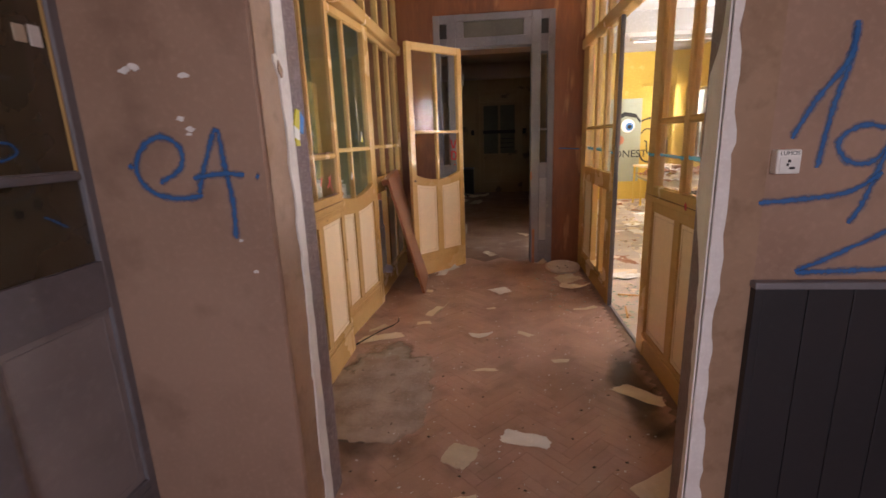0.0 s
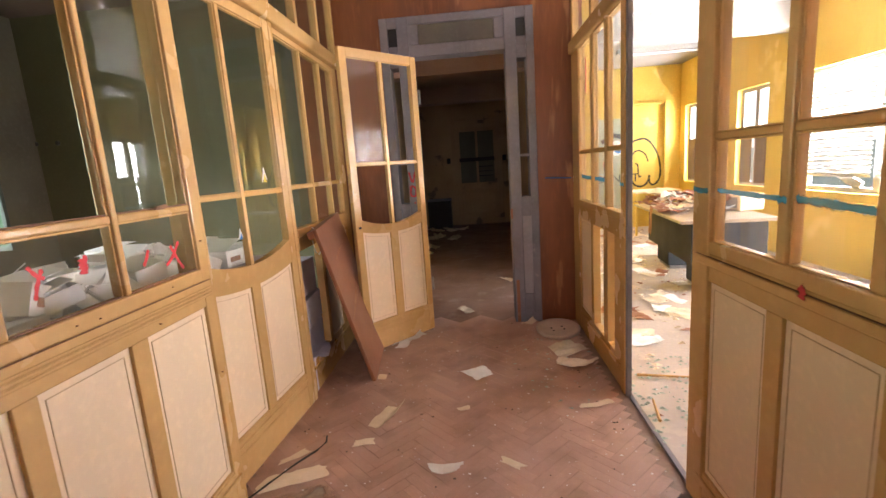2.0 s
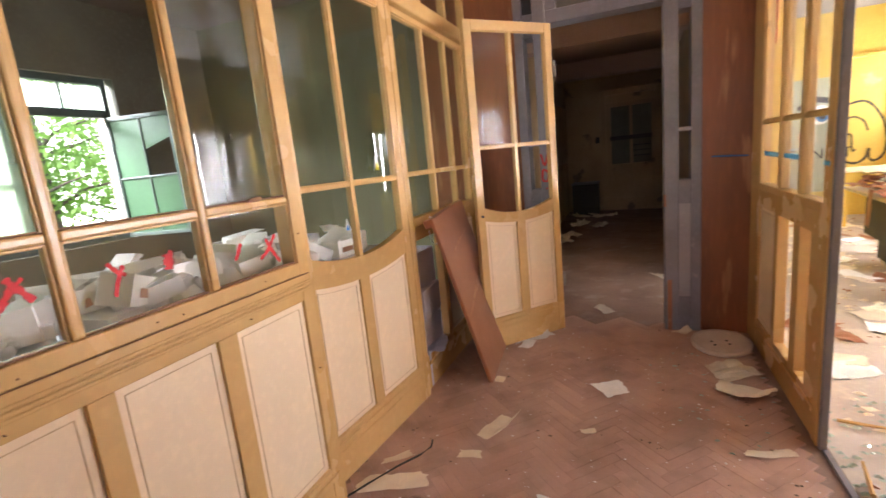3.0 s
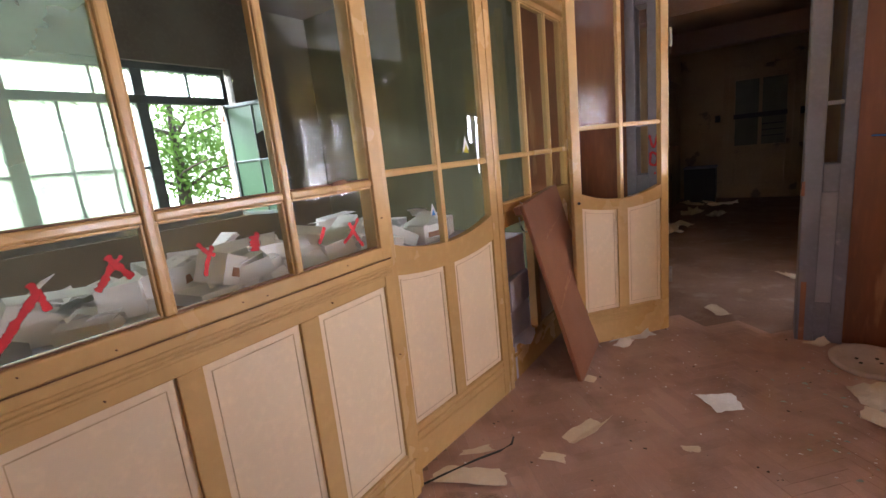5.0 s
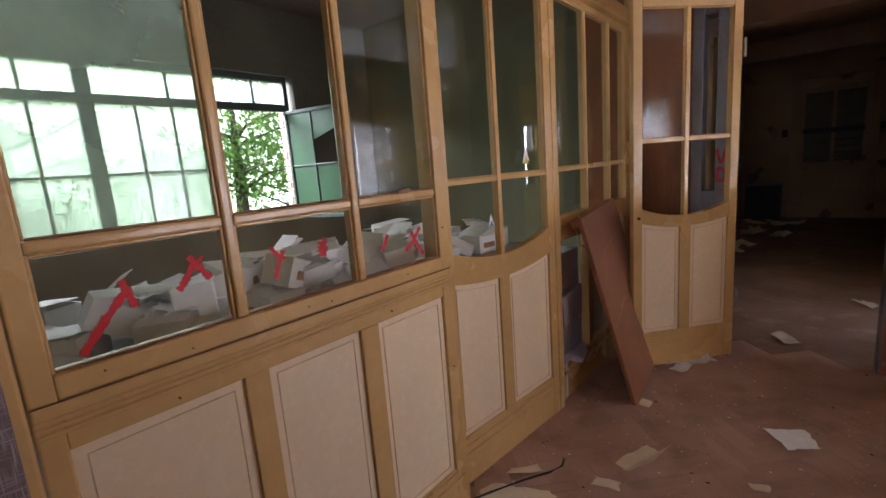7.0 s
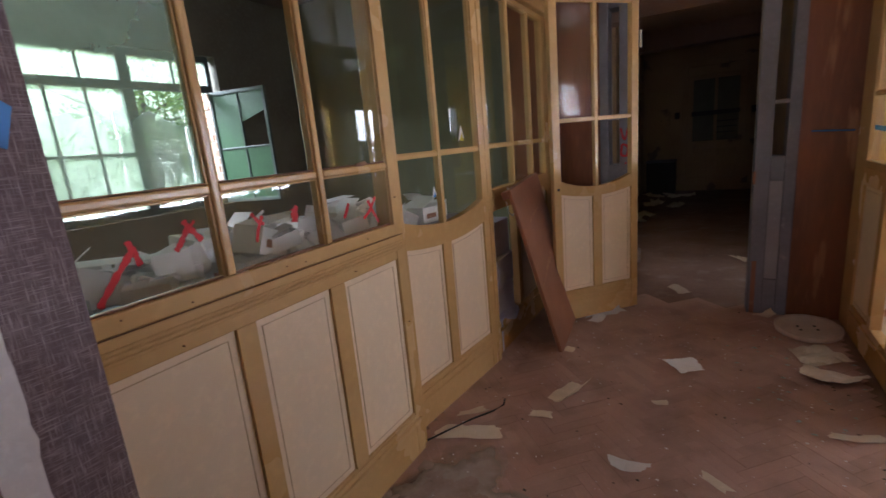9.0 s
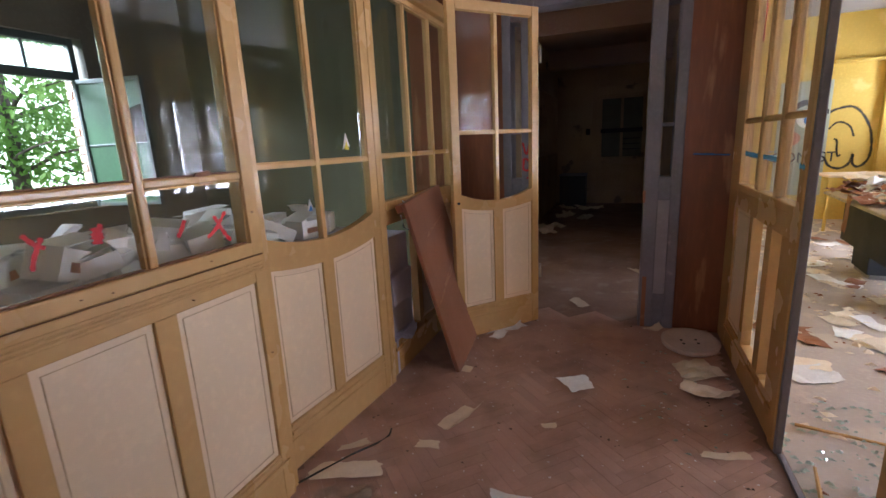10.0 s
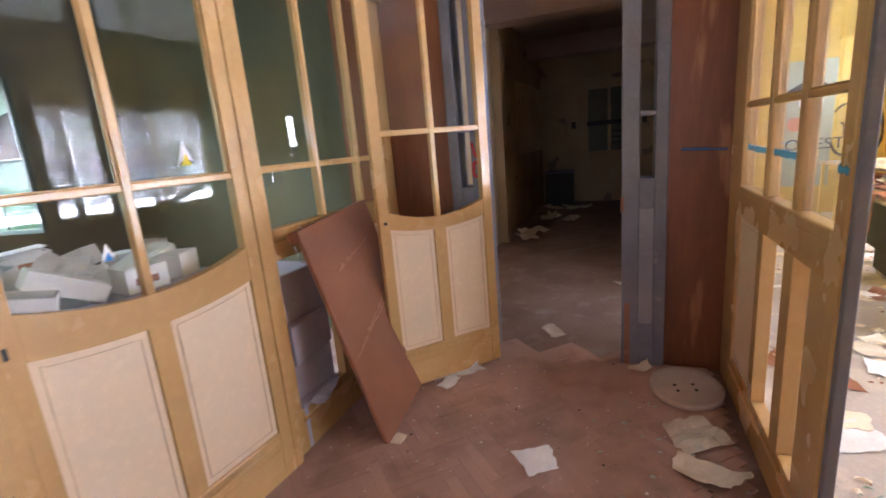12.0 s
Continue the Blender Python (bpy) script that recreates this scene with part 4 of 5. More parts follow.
for x0, x1, z0, z1 in ((0.0, 0.09, 0, 2.35), (1.0, 1.09, 0, 2.35), (0.09, 1.0, 2.25, 2.35), (0.09, 1.0, 0, 0.25), (0.09, 1.0, 0.78, 0.92), (0.09, 0.18, 0.25, 2.05), (0.91, 1.0, 0.25, 2.05), (0.5, 0.59, 0.25, 0.78), (0.52, 0.57, 0.92, 2.05), (0.09, 1.0, 2.02, 2.1)):
    part("frame", boxed((x0, -0.05, z0), (x1, 0.0, z1), 0.006), DIM, far_door)
for x0, x1 in ((0.18, 0.52), (0.57, 0.91)):
    part("pane", boxed((x0, -0.02, 0.92), (x1, -0.01, 2.02)), material("pale_green_glass_paint", (0.14, 0.14, 0.09), (0.1, 0.1, 0.06), rough=0.6, scale=3, grain=40, bump=0.02), far_door, "pale green pane")
    part("panel", boxed((x0, -0.025, 0.25), (x1, -0.012, 0.78)), DIM, far_door)
part("black_band", boxed((0.16, -0.058, 1.38), (0.92, -0.05, 1.46), 0.002), BLACK, far_door, "black tape band across the door")
for z in (1.05, 1.15, 1.25):
    part("dark_bar", boxed((0.57, -0.03, z), (0.88, -0.022, z + 0.02), 0.002), BLACK, far_door)
for x in (-0.08, 1.13):
    part("wall_knob", boxed((x - 0.04, -0.05, 1.36), (x + 0.04, 0.01, 1.48), 0.01), BLACK, far_door)

# ---- sprayed marks ----
def grouped_marks(name, label, to_world):
    root = {}

    def lay(points, width, mat, text):
        if text not in root:
            root[text] = thing(name, Matrix.Identity(4), text, "graffiti")
        return stroke("sprayed_line", points, width, mat, to_world, root[text])
    return lay


on_left_pier = grouped_marks("graffiti", "", lambda u, v, d: (0.0069 + u * 0.9025, 1.483 - d, 0.1251 + v * 0.9025))
on_right_pier = grouped_marks("graffiti", "", lambda u, v, d: (u - 0.008, 1.43 - d, v + 0.004))
on_left_glass = grouped_marks("graffiti", "", lambda u, v, d: (-0.8495 + d, u, v))
on_far_yellow = grouped_marks("graffiti", "", lambda u, v, d: (u, 9.8 - d, v))
on_left_pier([(-0.97, 1.184), (-0.896, 1.227), (-0.889, 1.288), (-0.945, 1.321), (-1.011, 1.289), (-1.041, 1.222), (-1.004, 1.159), (-0.924, 1.135), (-0.837, 1.143)], 0.027, SPRAY_BLUE, "blue sprayed letters eA on the pier")
on_left_pier([(-0.847, 1.149), (-0.831, 1.195), (-0.767, 1.334), (-0.754, 1.233), (-0.743, 1.112), (-0.75, 1.006)], 0.027, SPRAY_BLUE, "blue sprayed letters eA on the pier")
on_left_pier([(-0.86, 1.196), (-0.763, 1.207), (-0.695, 1.2)], 0.027, SPRAY_BLUE, "blue sprayed letters eA on the pier")
on_left_pier([(-0.66, 1.197), (-0.65, 1.193)], 0.027, SPRAY_BLUE, "blue sprayed letters eA on the pier")
on_left_pier([(-1.063, 1.239), (-1.05, 1.231)], 0.027, SPRAY_BLUE, "blue sprayed letters eA on the pier")
on_right_pier([(0.723, 1.253), (0.761, 1.331), (0.819, 1.421), (0.822, 1.492)], 0.021, SPRAY_BLUE, "blue sprayed number 19 and strokes on the wall")
on_right_pier([(0.823, 1.48), (0.818, 1.398), (0.8, 1.316), (0.785, 1.186)], 0.021, SPRAY_BLUE, "blue sprayed number 19 and strokes on the wall")
on_right_pier([(0.919, 1.27), (0.862, 1.276), (0.822, 1.241), (0.849, 1.199), (0.903, 1.199), (0.935, 1.253)], 0.021, SPRAY_BLUE, "blue sprayed number 19 and strokes on the wall")
on_right_pier([(0.926, 1.222), (0.908, 1.16), (0.893, 1.102), (0.869, 1.057)], 0.021, SPRAY_BLUE, "blue sprayed number 19 and strokes on the wall")
on_right_pier([(0.67, 1.109), (0.763, 1.115), (0.859, 1.13), (0.924, 1.172)], 0.021, SPRAY_BLUE, "blue sprayed number 19 and strokes on the wall")
on_right_pier([(0.77, 0.942), (0.854, 0.982), (0.962, 1.042)], 0.021, SPRAY_BLUE, "blue sprayed number 19 and strokes on the wall")
on_right_pier([(0.773, 0.939), (0.884, 0.943), (0.995, 0.949)], 0.021, SPRAY_BLUE, "blue sprayed number 19 and strokes on the wall")
on_left_glass([(1.887, 1.016), (1.923, 1.061), (1.97, 1.115)], 0.017, GLASS_RED, "red sprayed mark on the glass")
on_left_glass([(1.965, 1.137), (1.974, 1.11), (1.981, 1.08)], 0.017, GLASS_RED, "red sprayed mark on the glass")
on_left_glass([(2.06, 1.092), (2.076, 1.11), (2.096, 1.139)], 0.016, GLASS_RED, "red sprayed mark on the glass")
on_left_glass([(2.089, 1.157), (2.105, 1.134), (2.126, 1.103)], 0.017, GLASS_RED, "red sprayed mark on the glass")
on_left_glass([(2.116, 1.153), (2.102, 1.139)], 0.01, GLASS_RED, "red sprayed mark on the glass")
on_left_glass([(2.27, 1.143), (2.29, 1.118), (2.307, 1.107)], 0.012, GLASS_RED, "red sprayed mark on the glass")
on_left_glass([(2.304, 1.131), (2.285, 1.096), (2.275, 1.064)], 0.013, GLASS_RED, "red sprayed mark on the glass")
on_left_glass([(2.417, 1.133), (2.415, 1.11), (2.413, 1.093)], 0.03, GLASS_RED, "red sprayed mark on the glass")
on_left_glass([(2.427, 1.14), (2.42, 1.12)], 0.016, GLASS_RED, "red sprayed mark on the glass")
on_left_glass([(2.651, 1.112), (2.638, 1.09), (2.622, 1.066)], 0.016, GLASS_RED, "red sprayed mark on the glass")
on_left_glass([(2.751, 1.108), (2.778, 1.056), (2.802, 1.021)], 0.015, GLASS_RED, "red sprayed mark on the glass")
on_left_glass([(2.795, 1.115), (2.755, 1.071), (2.718, 1.048)], 0.014, GLASS_RED, "red sprayed mark on the glass")
on_far_yellow([(2.906, 0.945), (2.968, 0.776), (3.093, 0.72), (3.2, 0.776), (3.243, 0.907), (3.243, 0.795), (3.31, 0.739), (3.4, 0.813), (3.43, 0.98), (3.39, 1.24), (3.28, 1.45), (3.155, 1.55), (2.984, 1.524), (2.9, 1.47)], 0.04, SPRAY_BLACK, "black sprayed looping outline on the yellow wall")
on_far_yellow([(2.93, 1.26), (3.0, 1.34), (3.08, 1.345), (3.17, 1.28), (3.22, 1.15)], 0.03, SPRAY_BLACK, "black sprayed looping outline on the yellow wall")
on_far_yellow([(3.0, 1.13), (3.04, 1.1), (3.05, 0.98), (3.07, 0.89), (3.1, 0.91)], 0.03, SPRAY_BLACK, "black sprayed looping outline on the yellow wall")
on_far_yellow([(2.52, 1.42), (2.62, 1.52), (2.74, 1.52), (2.84, 1.42)], 0.05, SPRAY_BLACK, "black sprayed arc over the painted eye")
line = thing("graffiti", Matrix.Identity(4), "light blue spray line across posts, glass and wood", "graffiti")
for x, pts, w in ((0.9095, [(2.99, 1.168), (2.94, 1.162), (2.89, 1.165)], 0.022), (0.9335, [(2.88, 1.165), (2.7, 1.162), (2.56, 1.16)], 0.018), (0.9165, [(2.555, 1.16), (2.519, 1.162)], 0.022), (0.9335, [(2.515, 1.165), (2.4, 1.16), (2.275, 1.155)], 0.024), (0.9085, [(3.798, 1.15), (3.737, 1.148)], 0.024), (0.9335, [(4.4, 1.16), (4.27, 1.158), (4.14, 1.155)], 0.03), (0.9335, [(4.77, 1.165), (4.6, 1.16), (4.46, 1.16)], 0.03)):
    stroke("sprayed_line", pts, w, SPRAY_CYAN, lambda u, v, d, x=x: (x - d, u, v), line)
stroke("sprayed_line", [(0.7, 1.162), (0.78, 1.158), (0.9, 1.15)], 0.02, SPRAY_BLUE, lambda u, v, d: (u, END - d, v), line)
blob = stroke("red_paint_blob", [(2.44, 0.964), (2.43, 0.952), (2.432, 0.936)], 0.035, SPRAY_RED, lambda u, v, d: (0.906 - d, u, v), None, "red paint blob on the ochre sill")
stroke("red_paint_mark", [(-0.28, 2.56), (-0.27, 2.59), (-0.255, 2.6)], 0.03, SPRAY_RED, lambda u, v, d: (u, END - d, v), None, "red paint mark high on the plywood")
stroke("red_paint_mark", [(4.62, 1.95), (4.61, 1.85), (4.62, 1.72)], 0.03, SPRAY_RED, lambda u, v, d: (0.9335 - d, u, v), None, "dark red drip on a pane")

for pts in ([(-0.36, 1.28), (-0.335, 1.2), (-0.31, 1.28)], [(-0.35, 1.17), (-0.315, 1.15), (-0.32, 1.09), (-0.355, 1.1), (-0.35, 1.17)], [(-0.33, 1.04), (-0.325, 1.03)]):
    stroke("red_paint_mark", pts, 0.02, SPRAY_RED, lambda u, v, d: (u, 4.97 - d, v), None, "red scrawl on the grey door surround")


def lettering(words, size, m, mat, label, name="painted_letters"):
    cu = bpy.data.curves.new("letters", "FONT")
    cu.body, cu.size, cu.extrude = words, size, 0.01 * size
    tmp = bpy.data.objects.new("letters", cu)
    scene.collection.objects.link(tmp)
    bpy.context.view_layer.update()
    me = bpy.data.meshes.new_from_object(tmp.evaluated_get(bpy.context.evaluated_depsgraph_get()))
    bpy.data.objects.remove(tmp)
    bpy.data.curves.remove(cu)
    me.materials.append(mat)
    ob = new(name, me)
    ob.matrix_world = m
    return tagged(ob, label, "lettering")


# ---- hall details ----
plate = thing("light_switch", pose(0.702, 1.43, 1.207), "white box switch with black scribbles on the hall wall", "switch")
part("plate", boxed((-0.026, -0.026, -0.027), (0.026, 0, 0.027), 0.004), CARTON, plate)
part("rocker", boxed((-0.02, -0.0285, -0.024), (0.02, -0.026, 0.01), 0.001), CARTON, plate)
for x, z, w, h in ((-0.004, -0.001, 0.006, 0.006), (-0.006, -0.009, 0.004, 0.006), (0.0, -0.016, 0.012, 0.005)):
    part("scribble", boxed((x, -0.0295, z), (x + w, -0.0284, z + h)), BLACK, plate)
stroke("red_paint_mark", [(0.698, 1.235), (0.7, 1.227)], 0.008, SPRAY_RED, lambda u, v, d: (u, 1.4295 - d, v), None, "small red dab above the switch")


def flake(name, x, z, y, size, seed, mat, label):
    rnd = random.Random(seed)
    n = 9
    pts = [(x + size * rnd.uniform(0.5, 1.0) * math.cos(2 * math.pi * i / n), z + 0.6 * size * rnd.uniform(0.4, 1.0) * math.sin(2 * math.pi * i / n)) for i in range(n)]
    return tagged(part(name, prism(pts, y - 0.003, y + 0.001), mat), label, "chip")


for i, (x, z, s) in enumerate(((-0.84, 1.49, 0.018), (-0.87, 1.37, 0.016), (-0.845, 1.34, 0.016), (-0.85, 1.325, 0.011), (-0.99, 1.52, 0.022), (-1.02, 1.51, 0.02), (-0.735, 1.0, 0.009), (-0.7, 0.9, 0.012))):
    flake("paint_chip", 0.0069 + x * 0.9025, 0.1251 + z * 0.9025, 1.483, s, i, PLASTER, "chipped spot of bare plaster on the pier")
hole = flake("plaster_hole", 0.0, 0.0, 0.0, 0.028, 40, BRICK, "hole in the plaster showing red brick")
hole.matrix_world = pose(-0.547, 1.612, 1.49, 0, 65, 90)
rim = flake("plaster_chip", 0.0, 0.0, 0.0, 0.045, 41, PLASTER, "bare plaster round the hole")
rim.matrix_world = pose(-0.551, 1.606, 1.495, 0, 65, 90)
sticker = thing("sticker", pose(-0.5455, 1.694, 1.335, 0, 0, 89), "torn yellow and blue sticker on woven wallpaper", "sticker")
for pts, mat, name in (([(-0.005, 0.055), (0.02, 0.05), (0.005, -0.01), (-0.03, 0.005)], material("yellow_print", (0.75, 0.62, 0.02), rough=0.4, scale=10, grain=50, bump=0), "yellow_field"),
                       ([(0.02, 0.05), (0.045, 0.03), (0.03, -0.02), (0.005, -0.01)], material("blue_print", (0.05, 0.25, 0.7), rough=0.4, scale=10, grain=50, bump=0), "blue_field"),
                       ([(-0.03, 0.005), (0.005, -0.01), (0.0, -0.04), (-0.035, -0.03)], CARTON, "white_field"),
                       ([(-0.03, -0.032), (0.0, -0.04), (0.0, -0.055), (-0.025, -0.055)], bpy.data.materials["yellow_print"], "yellow_field")):
    part(name, prism(pts, -0.002, 0.002), mat, sticker)
for u, z, s, kind in ((3.535, 1.315, 0.03, 0), (3.235, 1.07, 0.02, 1)):
    st = thing("sticker", pose(-0.8655, u, z, 0, 0, 90), "small torn blue and white sticker on glass", "sticker")
    part("white_field", prism([(-s, -s), (0, s * 1.5), (s, -s * 0.6), (0, -s * 0.2)], -0.001, 0.0005), CARTON, st)
    part("blue_field", prism([(-s * 0.6, -s * 0.9), (s * 0.1, s * 0.3), (s * 0.7, -s)], -0.002, -0.0011), bpy.data.materials["blue_print" if kind else "yellow_print"], st)
door_sticker = thing("sticker", pose(-1.086, 1.4, 1.57, 0, 0, 90), "pale peeling stickers on dirty door glass", "sticker")
part("paper_square", boxed((-0.035, -0.001, -0.02), (-0.005, 0.002, 0.02)), PAPER, door_sticker)
part("paper_square", boxed((0.005, -0.001, -0.025), (0.035, 0.002, 0.025)), CARTON, door_sticker)
for pts, w, mat in (([(1.262, 1.143), (1.282, 1.143)], 0.03, SPRAY_BLACK), ([(1.315, 1.165), (1.335, 1.16)], 0.034, SPRAY_BLACK), ([(1.24, 1.314), (1.29, 1.308), (1.3, 1.285), (1.26, 1.27), (1.22, 1.276)], 0.012, SPRAY_BLUE), ([(1.331, 1.128), (1.36, 1.11), (1.389, 1.09)], 0.01, SPRAY_BLUE)):
    stroke("paint_mark", pts, w, mat, lambda u, v, d: (-1.0865 + d, u, v), None, "sprayed mark on dirty door glass")

lettering("LUMOS", 0.0125, pose(0.682, 1.4038, 1.222, 90, 0, 0), BLACK, "small black handwritten word on the switch", "handwriting")

# ---- leaning board ----
tl, tr, bl, br = Vector((-0.8, 3.92, 0.99)), Vector((-0.805, 4.5, 1.02)), Vector((-0.54, 3.995, 0.0)), Vector((-0.58, 4.61, 0.0))
up = ((tl + tr) - (bl + br)).normalized()
across = (br - bl).normalized()
across = (across - up * across.dot(up)).normalized()
out = across.cross(up)
m = Matrix((across, up, out)).transposed().to_4x4()
m.translation = (bl + br) / 2 + Vector((0, 0, 0.018))
leaning = thing("leaning_board", m, "brown hardboard panel leaning against the broken partition", "board")
part("sheet", boxed((-0.31, 0.0, -0.022), (0.32, 1.03, 0.0), 0.004), BOARD, leaning)
part("rim", boxed((-0.31, 0.985, -0.06), (0.32, 1.03, -0.022), 0.006), BOARD, leaning)
SCUFF = material("glue_scuff", (0.42, 0.23, 0.14), (0.34, 0.15, 0.075), rough=0.8, scale=30, grain=90, bump=0.3)
for y0, y1, x0, x1 in ((0.42, 0.56, -0.27, 0.29), (0.47, 0.57, -0.12, 0.2), (0.79, 0.85, -0.15, 0.2)):
    n = 14
    rnd = random.Random(int(y0 * 100))
    lo = [(x0 + (x1 - x0) * i / n, y0 + (y1 - y0) * i / n + rnd.uniform(-0.004, 0.004)) for i in range(n + 1)]
    hi = [(x, yy + rnd.uniform(0.003, 0.024)) for x, yy in lo]
    bm = bmesh.new()
    vs = [[bm.verts.new((x, yy, 0.0008)) for x, yy in row] for row in (lo, hi)]
    for i in range(n):
        bm.faces.new((vs[0][i], vs[0][i + 1], vs[1][i + 1], vs[1][i]))
    bm.normal_update()
    bmesh.ops.solidify(bm, geom=list(bm.faces), thickness=0.0006)
    part("glue_scuff", bm, SCUFF, leaning, "pale glue scuff line")
cord = tagged(part("cord", rod([(-0.80, 3.9, 0.93), (-0.80, 3.93, 0.86), (-0.79, 3.96, 0.84), (-0.775, 3.985, 0.88), (-0.79, 3.99, 0.97), (-0.82, 3.97, 1.0)], 0.003), CARTON, None, "", True), "thin pale cord looped over the board's corner", "cord")

# ---- round disc by the end wall ----
disc = thing("round_lid", pose(0.725, 4.72, 0.023, 3, -2, 12) @ Matrix.Scale(0.93, 4), "dusty white oval plastic lid with four holes lying on the floor", "lid")
bm = bmesh.new()
profile = ((0.0, 0.004), (0.05, 0.004), (0.14, 0.0), (0.16, 0.012), (0.185, 0.022), (0.195, 0.016), (0.19, -0.005), (0.17, -0.02), (0.0, -0.022))
rings = []
for r, z in profile:
    rings.append([bm.verts.new((0.9 * r * math.cos(2 * math.pi * k / 40), 0.98 * r * math.sin(2 * math.pi * k / 40), z)) for k in range(40)] if r else [bm.verts.new((0, 0, z))])
for a, b in zip(rings, rings[1:]):
    for k in range(40):
        quad = [a[k % len(a)], a[(k + 1) % len(a)], b[(k + 1) % len(b)], b[k % len(b)]]
        bm.faces.new(list(dict.fromkeys(quad)))
part("shell", bm, CERAMIC, disc, "", True)
for x, yy in ((-0.045, -0.022), (0.045, -0.022), (-0.045, 0.03), (0.045, 0.03)):
    part("hole", rod([(x, yy, 0.0035), (x, yy, 0.0065)], 0.009, 10), BLACK, disc, "dark round hole")


# ---- scraps ----
def scrap(name, x, yy, w, h, turn, label, mat=None, seed=0, crumple=0.012, fold=0.0, category="paper", z=0.008, group=""):
    """A torn sheet: ragged outline, wrinkled, with an optional fold."""
    rnd = random.Random(seed)
    nx, ny = 7, 7
    bm = bmesh.new()
    off = rnd.uniform(0, 50)
    vs = []
    for j in range(ny + 1):
        row = []
        for i in range(nx + 1):
            u, v = i / nx - 0.5, j / ny - 0.5
            edge = i in (0, nx) or j in (0, ny)
            px = w * (u + (rnd.uniform(-0.05, 0.03) if edge else 0)) * (1 + 0.18 * math.sin(3 * v + off))
            py = h * (v + (rnd.uniform(-0.05, 0.03) if edge else 0))
            pz = crumple * (0.6 + noise.noise(Vector((px * 14 + off, py * 14, 0)))) + fold * max(0, u) * 2
            row.append(bm.verts.new((px, py, max(0.0, pz))))
        vs.append(row)
    for j in range(ny):
        for i in range(nx):
            bm.faces.new((vs[j][i], vs[j][i + 1], vs[j + 1][i + 1], vs[j + 1][i]))
    bm.normal_update()
    bmesh.ops.solidify(bm, geom=list(bm.faces), thickness=0.0012)
    ob = part(name, bm, mat or PAPER)
    ob.matrix_world = pose(x, yy, z, 0, 0, turn)
    return tagged(ob, label, category, group)


scraps = [
    (-0.1, 1.93, 0.11, 0.14, -25, 0.0, "square beige paper on the corridor floor"), (0.18, 2.05, 0.18, 0.09, -12, 0.0, "pale envelope on the corridor floor"),
    (-0.06, 1.66, 0.12, 0.1, 15, 0.0, "torn beige paper by the opening"), (-0.37, 3.55, 0.12, 0.22, -18, 0.06, "folded beige paper on the parquet"),
    (-0.45, 3.33, 0.11, 0.055, 10, 0.0, "short torn paper strip"), (-0.04, 3.12, 0.14, 0.06, -8, 0.02, "creased pale leaflet on the parquet"),
    (0.115, 4.05, 0.15, 0.15, 30, 0.0, "torn white paper on the parquet"), (0.03, 3.62, 0.06, 0.04, 20, 0.0, "small torn paper bit"),
    (0.25, 3.15, 0.11, 0.035, -35, 0.0, "narrow paper strip on the parquet"), (0.73, 3.62, 0.16, 0.05, 8, 0.015, "curled paper strip by the threshold"),
    (0.72, 4.36, 0.19, 0.2, 25, 0.01, "crumpled brown paper by the lid"), (0.73, 4.12, 0.22, 0.12, -30, 0.035, "folded beige paper under the crumpled one"),
    (-0.42, 4.66, 0.26, 0.11, 28, 0.03, "crumpled white cloth by the open door"), (-0.45, 4.53, 0.1, 0.09, 70, 0.02, "crumpled white scrap by the open door"),
    (-0.5, 4.03, 0.05, 0.08, 5, 0.0, "small paper by the board's foot"), (-0.7, 3.08, 0.26, 0.1, 22, 0.0, "torn cardboard strip by the partition"),
    (-0.76, 3.22, 0.14, 0.04, 32, 0.015, "thin curled paper by the partition"), (0.77, 2.43, 0.22, 0.1, -38, 0.0, "torn brown paper by the partition"),
    (0.68, 1.78, 0.2, 0.16, 30, 0.02, "brown card by the opening"), (0.52, 4.9, 0.12, 0.07, 10, 0.03, "crumpled scrap beside the grey frame"),
    (0.0, 2.66, 0.13, 0.03, 6, 0.0, "thin paper strip on the parquet"), (0.43, 2.78, 0.09, 0.035, 4, 0.0, "small strip of paper"),
]
for i, (x, yy, w, h, turn, fold, label) in enumerate(scraps):
    scrap("cloth_scrap" if "cloth" in label else "paper_scrap", x, yy, w, h, turn, label, CARTON if ("white" in label or "pale" in label) else None, 20 + i, 0.02 if ("crumpled" in label) else 0.007, fold, group="scraps on the corridor floor")
tagged(part("cable", rod([(-0.845, 2.95, 0.012), (-0.8, 3.02, 0.02), (-0.72, 3.15, 0.028), (-0.66, 3.26, 0.02), (-0.63, 3.31, 0.03), (-0.64, 3.35, 0.035)], 0.0045), BLACK, None, "", True), "short black cable end by the partition", "cable")

# dust heap with crumbs by the partition
rnd = random.Random(4)
bm = bmesh.new()
grid = []
for j in range(25):
    row = []
    for i in range(25):
        u, v = i / 24 - 0.5, j / 24 - 0.5
        r = math.hypot(u, v) * 2
        hgt = max(0.0, 1 - r * (0.9 + 0.5 * noise.noise(Vector((u * 5, v * 5, 3))))) ** 0.6
        row.append(bm.verts.new((-0.55 + 0.55 * u, 2.42 + 0.85 * v, 0.003 + hgt * (0.012 + 0.012 * noise.noise(Vector((u * 22, v * 22, 0)))))))
    grid.append(row)
for j in range(24):
    for i in range(24):
        bm.faces.new((grid[j][i], grid[j][i + 1], grid[j + 1][i + 1], grid[j + 1][i]))
tagged(part("dust_patch", bm, material("plaster_dust", (0.42, 0.33, 0.27), (0.24, 0.165, 0.13), rough=0.95, scale=7, grain=70, bump=0.8, stain=(0.17, 0.115, 0.09), stain_at=0.66), None, "", True), "patch of plaster dust and dirt on the parquet", "dust", kind="stuff")


